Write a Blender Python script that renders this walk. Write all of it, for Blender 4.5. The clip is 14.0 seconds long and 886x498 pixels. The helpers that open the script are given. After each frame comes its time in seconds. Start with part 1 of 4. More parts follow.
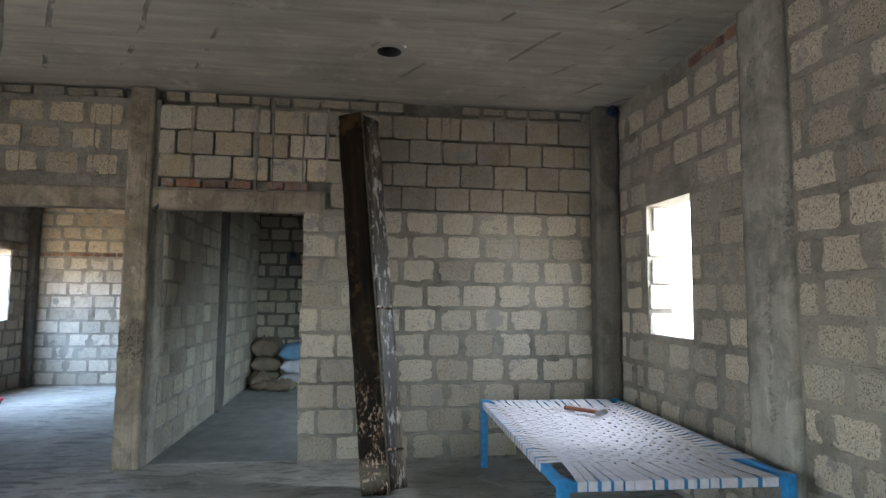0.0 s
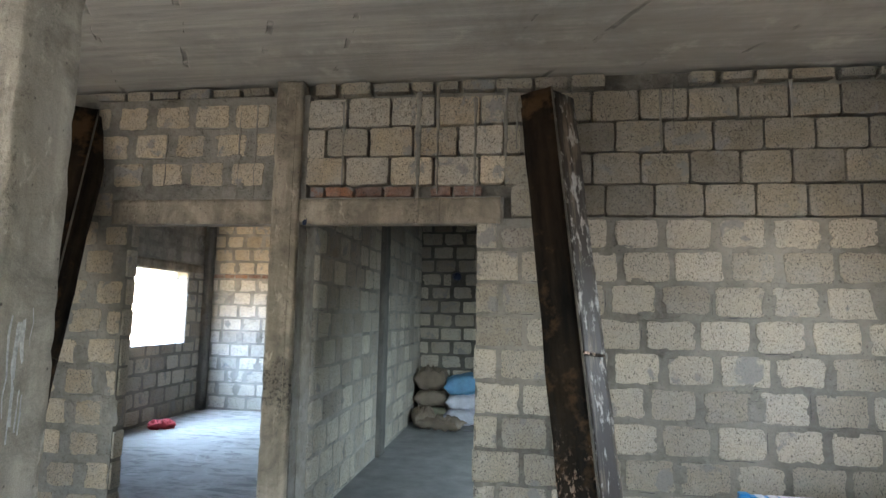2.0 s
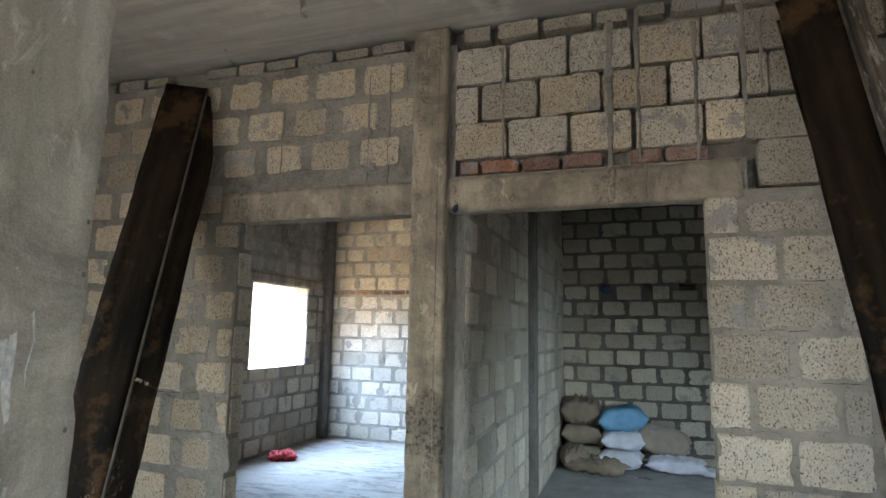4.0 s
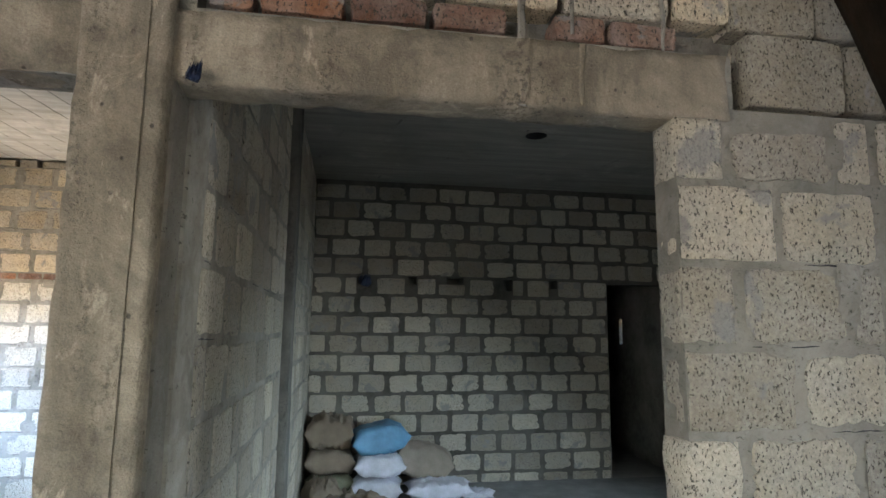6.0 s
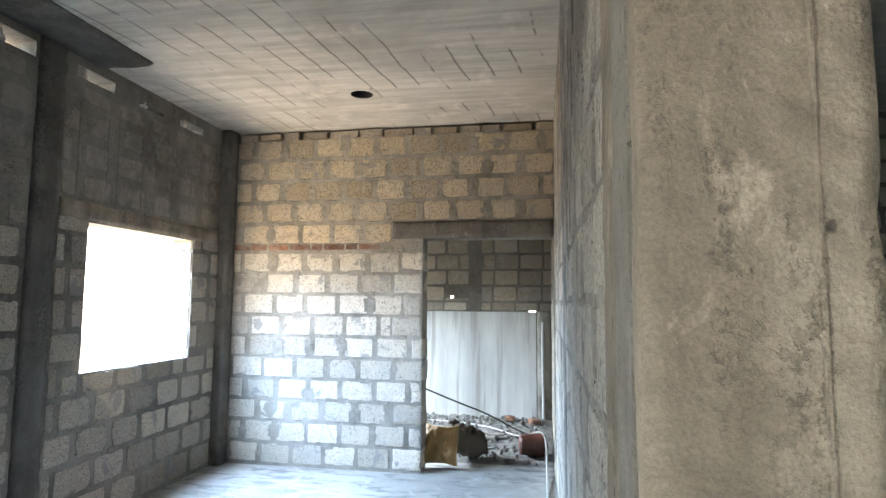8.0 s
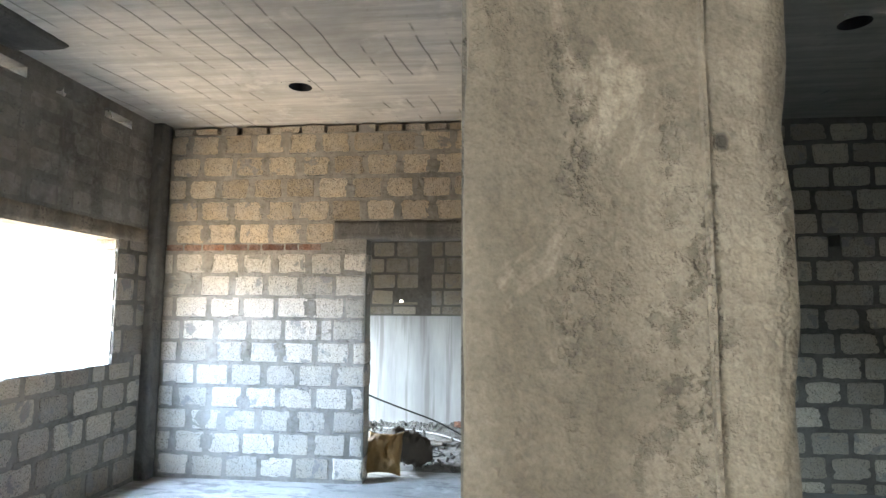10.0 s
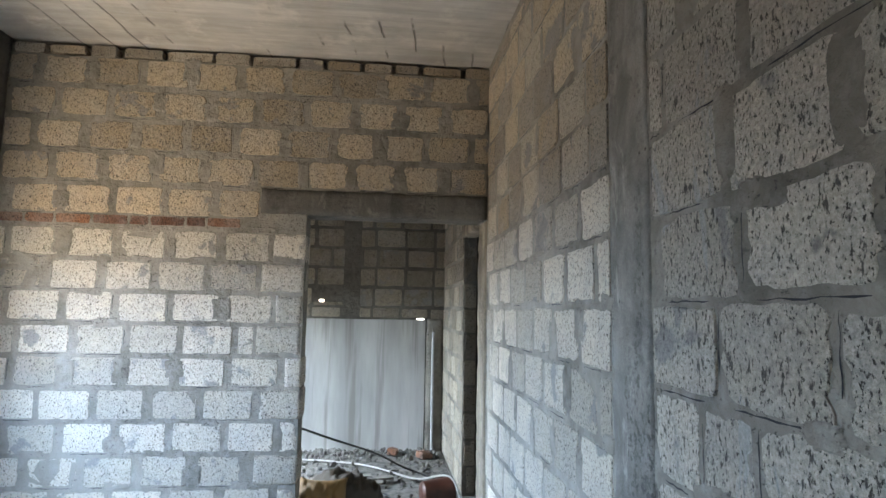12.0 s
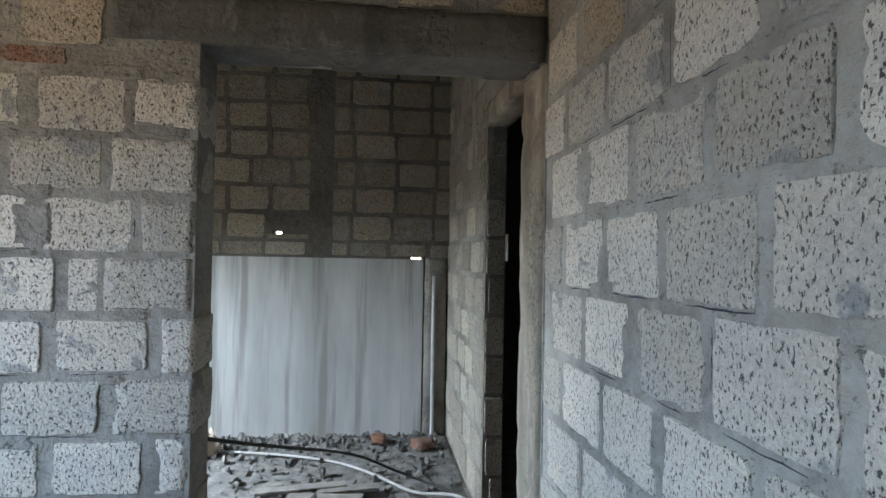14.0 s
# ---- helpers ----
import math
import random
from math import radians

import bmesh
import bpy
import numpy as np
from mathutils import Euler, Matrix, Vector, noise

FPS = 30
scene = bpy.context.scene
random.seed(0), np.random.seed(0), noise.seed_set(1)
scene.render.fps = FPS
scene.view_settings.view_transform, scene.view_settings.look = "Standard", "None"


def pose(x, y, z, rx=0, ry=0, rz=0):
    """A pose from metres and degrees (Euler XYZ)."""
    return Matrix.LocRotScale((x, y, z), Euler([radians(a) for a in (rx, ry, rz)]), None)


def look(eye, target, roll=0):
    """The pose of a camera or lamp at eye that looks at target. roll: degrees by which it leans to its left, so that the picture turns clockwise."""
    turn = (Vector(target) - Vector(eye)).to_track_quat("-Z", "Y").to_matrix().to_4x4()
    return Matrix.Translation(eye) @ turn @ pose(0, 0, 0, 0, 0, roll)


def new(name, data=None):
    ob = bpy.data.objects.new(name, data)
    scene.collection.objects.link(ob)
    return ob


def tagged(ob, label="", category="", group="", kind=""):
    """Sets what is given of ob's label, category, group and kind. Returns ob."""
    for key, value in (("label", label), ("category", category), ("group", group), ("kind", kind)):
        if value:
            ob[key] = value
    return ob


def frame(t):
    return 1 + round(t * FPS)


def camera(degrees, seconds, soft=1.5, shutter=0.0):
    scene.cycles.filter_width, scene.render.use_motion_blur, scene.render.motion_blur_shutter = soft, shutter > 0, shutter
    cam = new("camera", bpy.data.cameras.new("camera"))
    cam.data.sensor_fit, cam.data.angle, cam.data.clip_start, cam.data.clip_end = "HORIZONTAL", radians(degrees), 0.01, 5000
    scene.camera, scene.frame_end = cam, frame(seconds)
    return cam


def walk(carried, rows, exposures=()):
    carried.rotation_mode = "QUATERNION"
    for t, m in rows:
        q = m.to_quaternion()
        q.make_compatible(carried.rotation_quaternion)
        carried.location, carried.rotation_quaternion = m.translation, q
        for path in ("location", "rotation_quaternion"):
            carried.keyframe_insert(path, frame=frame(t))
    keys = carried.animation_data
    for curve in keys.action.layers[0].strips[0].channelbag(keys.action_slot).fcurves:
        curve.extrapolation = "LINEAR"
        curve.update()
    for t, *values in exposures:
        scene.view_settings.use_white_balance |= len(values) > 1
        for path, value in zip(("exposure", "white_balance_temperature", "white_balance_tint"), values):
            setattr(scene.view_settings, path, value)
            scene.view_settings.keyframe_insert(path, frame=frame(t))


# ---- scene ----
# ---- camera: seconds, place, yaw, pitch, roll ----
cam = camera(75.0, 14.0)
ROWS = [
    (0.0, 0.0, 0.0, 1.35, -7.54, 4.84, -0.48),
    (0.5, -0.02, 0.178, 1.444, -5.01, 5.39, -0.52),
    (1.0, 0.058, 0.533, 1.45, -1.11, 6.13, -0.73),
    (1.5, -0.045, 0.862, 1.45, 2.61, 5.95, -1.01),
    (2.0, -0.226, 1.206, 1.472, 7.96, 6.34, -1.14),
    (2.5, -0.378, 1.575, 1.428, 16.72, 7.35, -1.09),
    (2.7, -0.447, 1.68, 1.45, 20.5, 7.47, -1.2),
    (4.8, -1.1, 2.63, 1.44, 12.4, 8.6, -0.4),
    (5.0, -1.178, 2.8, 1.473, 8.25, 8.22, 0.25),
    (5.5, -1.29, 3.151, 1.467, -0.22, 7.96, -0.08),
    (6.0, -1.331, 3.594, 1.505, -9.09, 8.08, -0.59),
    (6.5, -1.479, 3.86, 1.492, -12.55, 7.5, -0.76),
    (7.0, -1.695, 4.082, 1.473, -3.67, 6.16, -0.62),
    (7.5, -1.908, 4.298, 1.459, 7.11, 4.88, -0.5),
    (8.0, -2.007, 4.356, 1.465, 9.82, 5.25, -0.44),
    (8.2, -2.02, 4.37, 1.462, 9.7, 5.85, -0.4),
    (10.3, -1.897, 4.585, 1.43, 5.1, 5.95, -0.3),
    (10.5, -1.957, 4.638, 1.442, 4.59, 5.91, -0.26),
    (11.0, -2.199, 4.901, 1.429, 1.72, 5.24, -0.51),
    (11.5, -2.419, 5.37, 1.398, -1.46, 5.83, -0.74),
    (12.0, -2.58, 5.708, 1.442, -6.18, 6.14, -0.97),
    (12.5, -2.671, 6.058, 1.444, -8.89, 4.81, -1.09),
    (13.0, -2.589, 6.533, 1.404, -8.48, 3.93, -1.04),
    (13.5, -2.582, 6.965, 1.385, -8.94, 2.16, -1.13),
    (14.0, -2.493, 7.416, 1.342, -7.02, 1.12, -1.01),
]
EXPOSURE = [(0.0, 3.78), (0.5, 3.98), (1.5, 4.12), (2.5, 4.38), (5.0, 4.36), (6.5, 4.72), (7.0, 4.92), (8.0, 4.78), (10.5, 4.66), (12.0, 4.1), (13.0, 3.74), (14.0, 3.54)]
walk(cam, [(t, pose(x, y, z, 90 + pitch, roll, yaw)) for t, x, y, z, yaw, pitch, roll in ROWS], EXPOSURE)

# ---- world, sun ----
world = bpy.data.worlds.new("world")
scene.world = world
world.use_nodes = True
wn = world.node_tree
sky = wn.nodes.new("ShaderNodeTexSky")
sky.sky_type = "NISHITA"
sky.sun_disc = False
SUN_EL, SUN_AZ = radians(60), radians(0)
sky.sun_elevation, sky.sun_rotation = SUN_EL, SUN_AZ
wn.links.new(sky.outputs[0], wn.nodes["Background"].inputs[0])
wn.nodes["Background"].inputs[1].default_value = 0.15
sun = new("sun", bpy.data.lights.new("sun", "SUN"))
sun.data.energy, sun.data.angle, sun.data.color = 2.6, radians(0.5), (1.0, 0.93, 0.82)
sun_way = Vector((math.sin(SUN_AZ) * math.cos(SUN_EL), math.cos(SUN_AZ) * math.cos(SUN_EL), math.sin(SUN_EL)))
sun.matrix_world = look(sun_way * 30, (0, 0, 0))


def window_light(place, size, yaw, watts, tilt=22, colour=(0.84, 0.92, 1.0), spread=180):
    """The sky's light in an opening: an area lamp that faces along yaw (0: +y), tipped down."""
    ob = new("window_light", bpy.data.lights.new("window_light", "AREA"))
    ob.data.shape, ob.data.size, ob.data.size_y = "RECTANGLE", *size
    ob.data.energy, ob.data.color, ob.data.spread = watts, colour, radians(spread)
    ob.matrix_world = pose(*place, 90 - tilt, 0, yaw)


window_light((-5.45, 8.2, 1.75), (1.12, 1.1), -90, 17.5, 60, (0.48, 0.68, 1.0), 128)
# added upward lamp for warm bounce off sunlit sand outside the wide window
window_light((-5.25, 8.05, 0.95), (1.1, 0.7), -48, 1.8, -38, (1.0, 0.82, 0.6), 115)
window_light((-5.5, 10.7, 1.6), (1.1, 1.0), -90, 24.0, 58, (0.72, 0.85, 1.0), 124)
window_light((2.75, 3.98, 1.95), (0.6, 0.9), 90, 7.0, 55)
window_light((2.05, 5.85, 1.38), (0.8, 0.85), 58, 4.6, 38, (0.66, 0.85, 1.0), 100)
window_light((-0.4, -3.65, 1.75), (1.9, 1.2), 0, 1.2, 50)
window_light((-5.68, -0.5, 1.75), (2.1, 1.2), -90, 8.5, 50)
# unseen second west opening with its lamp, added to brighten the hall's left side
window_light((-5.68, 1.8, 1.75), (1.7, 1.2), -90, 8.5, 50)


# ---- materials ----
def mat(name, build):
    m = bpy.data.materials.new(name)
    m.use_nodes = True
    t = m.node_tree
    b = t.nodes["Principled BSDF"]
    build(N(t), b)
    return m


class N:
    """Short names for shader nodes."""

    def __init__(self, tree):
        self.t = tree
        self.co = tree.nodes.new("ShaderNodeTexCoord").outputs["Object"]
        self.geo = tree.nodes.new("ShaderNodeNewGeometry")
        self.info = tree.nodes.new("ShaderNodeObjectInfo")
        self.pos = self.geo.outputs["Position"]
        self.rnd = self.info.outputs["Random"]

    def put(self, socket, v):
        if isinstance(v, bpy.types.NodeSocket):
            self.t.links.new(v, socket)
        else:
            socket.default_value = v

    def noise(self, scale, detail=4, rough=0.6, co=None, distort=0.0):
        n = self.t.nodes.new("ShaderNodeTexNoise")
        self.put(n.inputs["Vector"], co or self.pos)
        n.inputs["Scale"].default_value, n.inputs["Detail"].default_value = scale, detail
        n.inputs["Roughness"].default_value, n.inputs["Distortion"].default_value = rough, distort
        return n.outputs["Fac"]

    def voronoi(self, scale, co=None, feature="F1", out="Distance"):
        n = self.t.nodes.new("ShaderNodeTexVoronoi")
        n.feature = feature
        self.put(n.inputs["Vector"], co or self.pos)
        n.inputs["Scale"].default_value = scale
        return n.outputs[out]

    def stretch(self, sx, sy, sz, co=None, rot=(0, 0, 0)):
        n = self.t.nodes.new("ShaderNodeMapping")
        self.put(n.inputs["Vector"], co or self.pos)
        n.inputs["Scale"].default_value = (sx, sy, sz)
        n.inputs["Rotation"].default_value = [radians(a) for a in rot]
        return n.outputs[0]

    def shift(self, co, amount):
        n = self.t.nodes.new("ShaderNodeVectorMath")
        n.operation = "MULTIPLY_ADD"
        self.put(n.inputs[0], amount)
        n.inputs[1].default_value = (37, 53, 71)
        self.put(n.inputs[2], co)
        return n.outputs[0]

    def ramp(self, fac, *stops):
        n = self.t.nodes.new("ShaderNodeValToRGB")
        self.put(n.inputs[0], fac)
        e = n.color_ramp.elements
        for i, (p, c) in enumerate(stops):
            el = e[i] if i < 2 else e.new(p)
            el.position = p
            el.color = (c, c, c, 1) if isinstance(c, (int, float)) else (*c, 1)
        return n.outputs[0]

    def mix(self, fac, a, b, mode="MIX"):
        n = self.t.nodes.new("ShaderNodeMix")
        n.data_type, n.blend_type = "RGBA", mode
        self.put(n.inputs[0], fac)
        for s, v in ((n.inputs[6], a), (n.inputs[7], b)):
            self.put(s, (*v, 1) if isinstance(v, tuple) else v)
        return n.outputs[2]

    def math(self, op, a, b=0.0):
        n = self.t.nodes.new("ShaderNodeMath")
        n.operation = op
        self.put(n.inputs[0], a)
        self.put(n.inputs[1], b)
        return n.outputs[0]

    def bump(self, b, *layers):
        last = None
        for height, strength, dist in layers:
            n = self.t.nodes.new("ShaderNodeBump")
            n.inputs["Strength"].default_value, n.inputs["Distance"].default_value = strength, dist
            self.put(n.inputs["Height"], height)
            if last:
                self.t.links.new(last, n.inputs["Normal"])
            last = n.outputs[0]
        self.t.links.new(last, b.inputs["Normal"])


def block_mat(n, b, lowest=(0.26, 0.224, 0.172), highest=(0.52, 0.45, 0.35), wash=None):
    co = n.shift(n.pos, n.rnd)
    tint = n.mix(n.rnd, lowest, highest)
    big = n.noise(7, 3, 0.6, co)
    col = n.mix(n.ramp(big, (0.35, 0.0), (0.7, 0.4)), tint, (0.36, 0.345, 0.325))
    pits = n.ramp(n.noise(150, 3, 0.6, n.stretch(1, 1, 0.6, co, (0, 20, 20))), (0.375, 0.0), (0.42, 1.0))
    speck = n.voronoi(130, co, out="Color")
    col = n.mix(0.12, col, n.ramp(speck, (0.2, 0.2), (0.8, 0.78)), "OVERLAY")
    col = n.mix(0.2, col, n.ramp(n.noise(75, 5, 0.75, co), (0.32, 0.15), (0.68, 0.85)), "OVERLAY")
    col = n.mix(n.math("MULTIPLY", n.math("SUBTRACT", 1.0, pits), 0.92), col, (0.05, 0.043, 0.033))
    smear = n.ramp(n.noise(4.5, 5, 0.6, co, 0.25), (0.60, 0.0), (0.64, 0.8))
    col = n.mix(smear, col, n.mix(n.noise(3, 3), (0.15, 0.145, 0.136), (0.30, 0.293, 0.278)))
    if wash is not None:
        slurry = n.ramp(n.noise(3.2, 6, 0.7, n.stretch(1, 1, 0.45), 0.8), (0.53 - wash, 0.0), (0.56 - wash * 0.9, 0.92))
        col = n.mix(slurry, col, n.mix(n.noise(2.2, 4, 0.65, n.stretch(1, 1, 0.4)), (0.25, 0.243, 0.226), (0.46, 0.448, 0.42)))
        scars = n.ramp(n.noise(52, 4, 0.65, n.stretch(1, 1, 0.45)), (0.35, 1.0), (0.40, 0.0))
        col = n.mix(0.35, col, n.ramp(n.noise(95, 5, 0.8), (0.34, 0.12), (0.66, 0.88)), "OVERLAY")
        col = n.mix(n.math("MULTIPLY", scars, 0.85), col, (0.04, 0.037, 0.032))
    n.put(b.inputs["Base Color"], col)
    b.inputs["Roughness"].default_value = 0.95
    n.bump(b, (pits, 1.0, 0.009), (n.noise(110, 3, 0.7, co), 1.0, 0.010), (n.noise(22, 4, 0.7, co), 0.6, 0.018))


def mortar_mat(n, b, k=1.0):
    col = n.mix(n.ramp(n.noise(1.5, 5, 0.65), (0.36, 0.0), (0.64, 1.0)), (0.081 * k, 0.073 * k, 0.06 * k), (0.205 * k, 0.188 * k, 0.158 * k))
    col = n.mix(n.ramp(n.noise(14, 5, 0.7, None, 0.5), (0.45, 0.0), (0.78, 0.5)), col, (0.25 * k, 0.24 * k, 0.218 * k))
    voids = n.math("MULTIPLY", n.ramp(n.noise(48, 4, 0.7, n.stretch(1, 1, 1.5)), (0.60, 0.0), (0.65, 1.0)), n.ramp(n.noise(5, 3, 0.6), (0.42, 0.0), (0.58, 1.0)))
    col = n.mix(n.math("MULTIPLY", voids, 0.75), col, (0.035, 0.031, 0.026))
    n.put(b.inputs["Base Color"], col)
    b.inputs["Roughness"].default_value = 0.93
    n.bump(b, (voids, 0.7, -0.008), (n.noise(18, 5, 0.7), 0.8, 0.024), (n.noise(120, 3, 0.6), 0.5, 0.005))


def concrete_mat(n, b, dark=(0.175, 0.145, 0.106), light=(0.365, 0.31, 0.236), honeycomb=None):
    up = n.stretch(1, 1, 0.14)
    col = n.mix(n.ramp(n.noise(5, 5, 0.65, up), (0.34, 0.0), (0.66, 1.0)), dark, light)
    stain = n.ramp(n.noise(3.0, 6, 0.72, None, 0.5), (0.44, 0.0), (0.62, 0.8))
    col = n.mix(stain, col, (dark[0] * 0.62, dark[1] * 0.62, dark[2] * 0.62))
    scuff = n.ramp(n.noise(9, 6, 0.72, n.stretch(1, 1, 0.45, None, (0, 38, 30)), 0.9), (0.60, 0.0), (0.68, 0.55))
    col = n.mix(scuff, col, (light[0] * 1.35, light[1] * 1.35, light[2] * 1.35))
    holes = n.ramp(n.voronoi(22, n.stretch(1, 1, 0.8)), (0.06, 0.0), (0.12, 1.0))
    keep = n.ramp(n.noise(6, 3, 0.6), (0.48, 0.0), (0.56, 1.0))
    holes = n.math("MAXIMUM", holes, keep)
    rough_zone = n.ramp(n.noise(3.4, 4, 0.6, n.stretch(1.6, 1.6, 0.35)), (0.52, 0.0), (0.62, 1.0))
    gravel = n.math("MULTIPLY", n.ramp(n.noise(60, 4, 0.7), (0.5, 0.0), (0.6, 1.0)), rough_zone)
    col = n.mix(n.math("MULTIPLY", gravel, 0.72), col, (dark[0] * 0.4, dark[1] * 0.4, dark[2] * 0.4))
    col = n.mix(n.math("MULTIPLY", n.math("SUBTRACT", 1.0, holes), 0.85), col, (0.05, 0.043, 0.035))
    if honeycomb:
        # badly compacted zone: ragged dark hollows between bare stones
        z = n.t.nodes.new("ShaderNodeSeparateXYZ")
        n.put(z.inputs[0], n.pos)
        far = n.math("ABSOLUTE", n.math("SUBTRACT", z.outputs[2], honeycomb))
        zone = n.ramp(n.math("ADD", far, n.math("MULTIPLY", n.noise(7, 4, 0.65), 0.5)), (0.33, 1.0), (0.43, 0.0))
        col = n.mix(n.math("MULTIPLY", zone, 0.5), col, (0.075, 0.062, 0.046))
        hollow = n.math("MULTIPLY", zone, n.ramp(n.noise(38, 4, 0.7), (0.42, 1.0), (0.5, 0.0)))
        col = n.mix(n.math("MULTIPLY", hollow, 0.8), col, (0.03, 0.026, 0.021))
        gravel = n.math("MAXIMUM", gravel, hollow)
    grit = n.noise(230, 3, 0.7)
    col = n.mix(0.3, col, n.ramp(grit, (0.3, 0.2), (0.7, 0.8)), "OVERLAY")
    n.put(b.inputs["Base Color"], col)
    b.inputs["Roughness"].default_value = 0.9
    n.bump(b, (holes, 0.5, 0.006), (gravel, 0.6, -0.006), (n.noise(8, 6, 0.72), 0.6, 0.026), (grit, 0.3, 0.002))


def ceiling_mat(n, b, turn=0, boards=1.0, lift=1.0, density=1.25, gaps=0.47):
    """Slab cast on boards: streaks along them, ragged lines of cement at the board edges; lift puts a room's brightness
    into the tone.
    """
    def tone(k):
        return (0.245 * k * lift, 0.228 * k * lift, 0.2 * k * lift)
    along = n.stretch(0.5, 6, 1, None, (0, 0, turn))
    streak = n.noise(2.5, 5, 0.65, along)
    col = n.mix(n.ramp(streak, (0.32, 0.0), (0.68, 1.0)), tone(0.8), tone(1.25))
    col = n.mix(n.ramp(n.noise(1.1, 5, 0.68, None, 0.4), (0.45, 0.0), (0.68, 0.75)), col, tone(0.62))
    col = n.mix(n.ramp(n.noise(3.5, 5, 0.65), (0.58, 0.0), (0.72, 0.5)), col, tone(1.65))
    w = n.t.nodes.new("ShaderNodeTexWave")
    w.wave_type, w.bands_direction = "BANDS", "Y"
    n.put(w.inputs["Vector"], n.stretch(1, 1, 1, None, (0, 0, turn)))
    w.inputs["Scale"].default_value, w.inputs["Distortion"].default_value, w.inputs["Detail"].default_value, w.inputs["Detail Scale"].default_value = density, 1.6, 4.0, 0.9
    edge = n.ramp(w.outputs["Fac"], (0.003, 0.0), (0.015, 1.0))
    broken = n.ramp(n.noise(1.7, 4, 0.65), (gaps, 0.0), (gaps + 0.05, 1.0))
    edge = n.math("MAXIMUM", edge, broken)
    col = n.mix(n.math("MULTIPLY", n.math("SUBTRACT", 1.0, edge), 0.6), col, (0.07, 0.066, 0.06))
    n.put(b.inputs["Base Color"], col)
    b.inputs["Roughness"].default_value = 0.9
    n.bump(b, (edge, 0.7, 0.012), (streak, 0.45 * boards, 0.03), (n.noise(30, 5, 0.72), 0.3, 0.008))


def floor_mat(n, b):
    col = n.mix(n.ramp(n.noise(0.9, 5, 0.65), (0.35, 0.0), (0.7, 1.0)), (0.21, 0.2, 0.182), (0.35, 0.334, 0.302))
    scuffs = n.ramp(n.noise(4.2, 6, 0.7, n.stretch(0.7, 2.4, 1, None, (0, 0, 25)), 1.1), (0.5, 0.0), (0.58, 0.9))
    patch = n.ramp(n.noise(0.8, 3, 0.5), (0.38, 0.15), (0.52, 1.0))
    col = n.mix(n.math("MULTIPLY", scuffs, patch), col, (0.14, 0.134, 0.122))
    dust = n.ramp(n.noise(3, 6, 0.7, None, 1.2), (0.55, 0.0), (0.7, 0.6))
    col = n.mix(dust, col, (0.42, 0.4, 0.365))
    n.put(b.inputs["Base Color"], col)
    b.inputs["Roughness"].default_value = 0.85
    n.bump(b, (scuffs, 0.3, -0.015), (n.noise(5, 6, 0.7, None, 1.0), 0.6, 0.03), (n.noise(70, 4, 0.7), 0.35, 0.006))


def plain(r, g, bl, rough=0.6, metal=0.0, var=0.15, scale=20, bump=0.0):
    def build(n, b):
        k = n.noise(scale, 4, 0.65)
        dark = (r * (1 - var * 2), g * (1 - var * 2), bl * (1 - var * 2))
        n.put(b.inputs["Base Color"], n.mix(n.ramp(k, (0.3, 0.0), (0.7, 1.0)), dark, (r, g, bl)))
        b.inputs["Roughness"].default_value, b.inputs["Metallic"].default_value = rough, metal
        if bump:
            n.bump(b, (k, bump, 0.01))
    return build


M_BLOCK = mat("hollow_block", block_mat)
M_GREY_BLOCK = mat("cement_washed_block", lambda n, b: block_mat(n, b, (0.36, 0.32, 0.262), (0.52, 0.468, 0.388), -0.06))
M_RENDER = mat("slurry_washed_mortar", lambda n, b: mortar_mat(n, b, 1.8))
# lighter copy of the hollow block, window brightness of the lit room in its colour
M_PALE_BLOCK = mat("lit_hollow_block", lambda n, b: block_mat(n, b, (0.36, 0.315, 0.25), (0.66, 0.585, 0.475)))
# brown block batch, darkened further to hold the shade of the upper walls
M_DIM_BLOCK = mat("shaded_brown_block", lambda n, b: block_mat(n, b, (0.19, 0.162, 0.118), (0.33, 0.283, 0.21)))
M_TAN_BLOCK = mat("tan_block", lambda n, b: block_mat(n, b, (0.31, 0.248, 0.168), (0.54, 0.438, 0.305)))
M_MORTAR = mat("cement_mortar", lambda n, b: mortar_mat(n, b, 1.25))
# the same mortar in a darker copy, shade of the dim rooms in its colour
M_MORTAR_DIM = mat("shaded_cement_mortar", lambda n, b: mortar_mat(n, b, 0.72))
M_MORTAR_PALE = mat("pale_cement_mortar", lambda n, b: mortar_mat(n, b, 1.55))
M_CONC = mat("cast_concrete", concrete_mat)
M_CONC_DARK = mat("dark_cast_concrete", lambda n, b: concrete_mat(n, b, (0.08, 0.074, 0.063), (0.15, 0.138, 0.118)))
# lift paints light into one concrete: brightest in the lit room, darkest in the dark room
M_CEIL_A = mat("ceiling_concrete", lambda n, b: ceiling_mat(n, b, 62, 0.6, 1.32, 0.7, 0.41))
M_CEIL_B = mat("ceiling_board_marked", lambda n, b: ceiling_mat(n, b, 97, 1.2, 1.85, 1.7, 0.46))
M_CEIL_C = mat("ceiling_concrete_shaded", lambda n, b: ceiling_mat(n, b, 75, 0.5, 0.72, 0.9, 0.36))
M_FLOOR = mat("dusty_floor", floor_mat)
M_BRICK = mat("red_brick", lambda n, b: block_mat(n, b, (0.12, 0.055, 0.035), (0.30, 0.135, 0.07)))
M_CONC_DOOR = mat("honeycombed_concrete", lambda n, b: concrete_mat(n, b, honeycomb=0.98))
M_CONC_PALE = mat("pale_cast_concrete", lambda n, b: concrete_mat(n, b, (0.26, 0.235, 0.19), (0.47, 0.43, 0.36)))
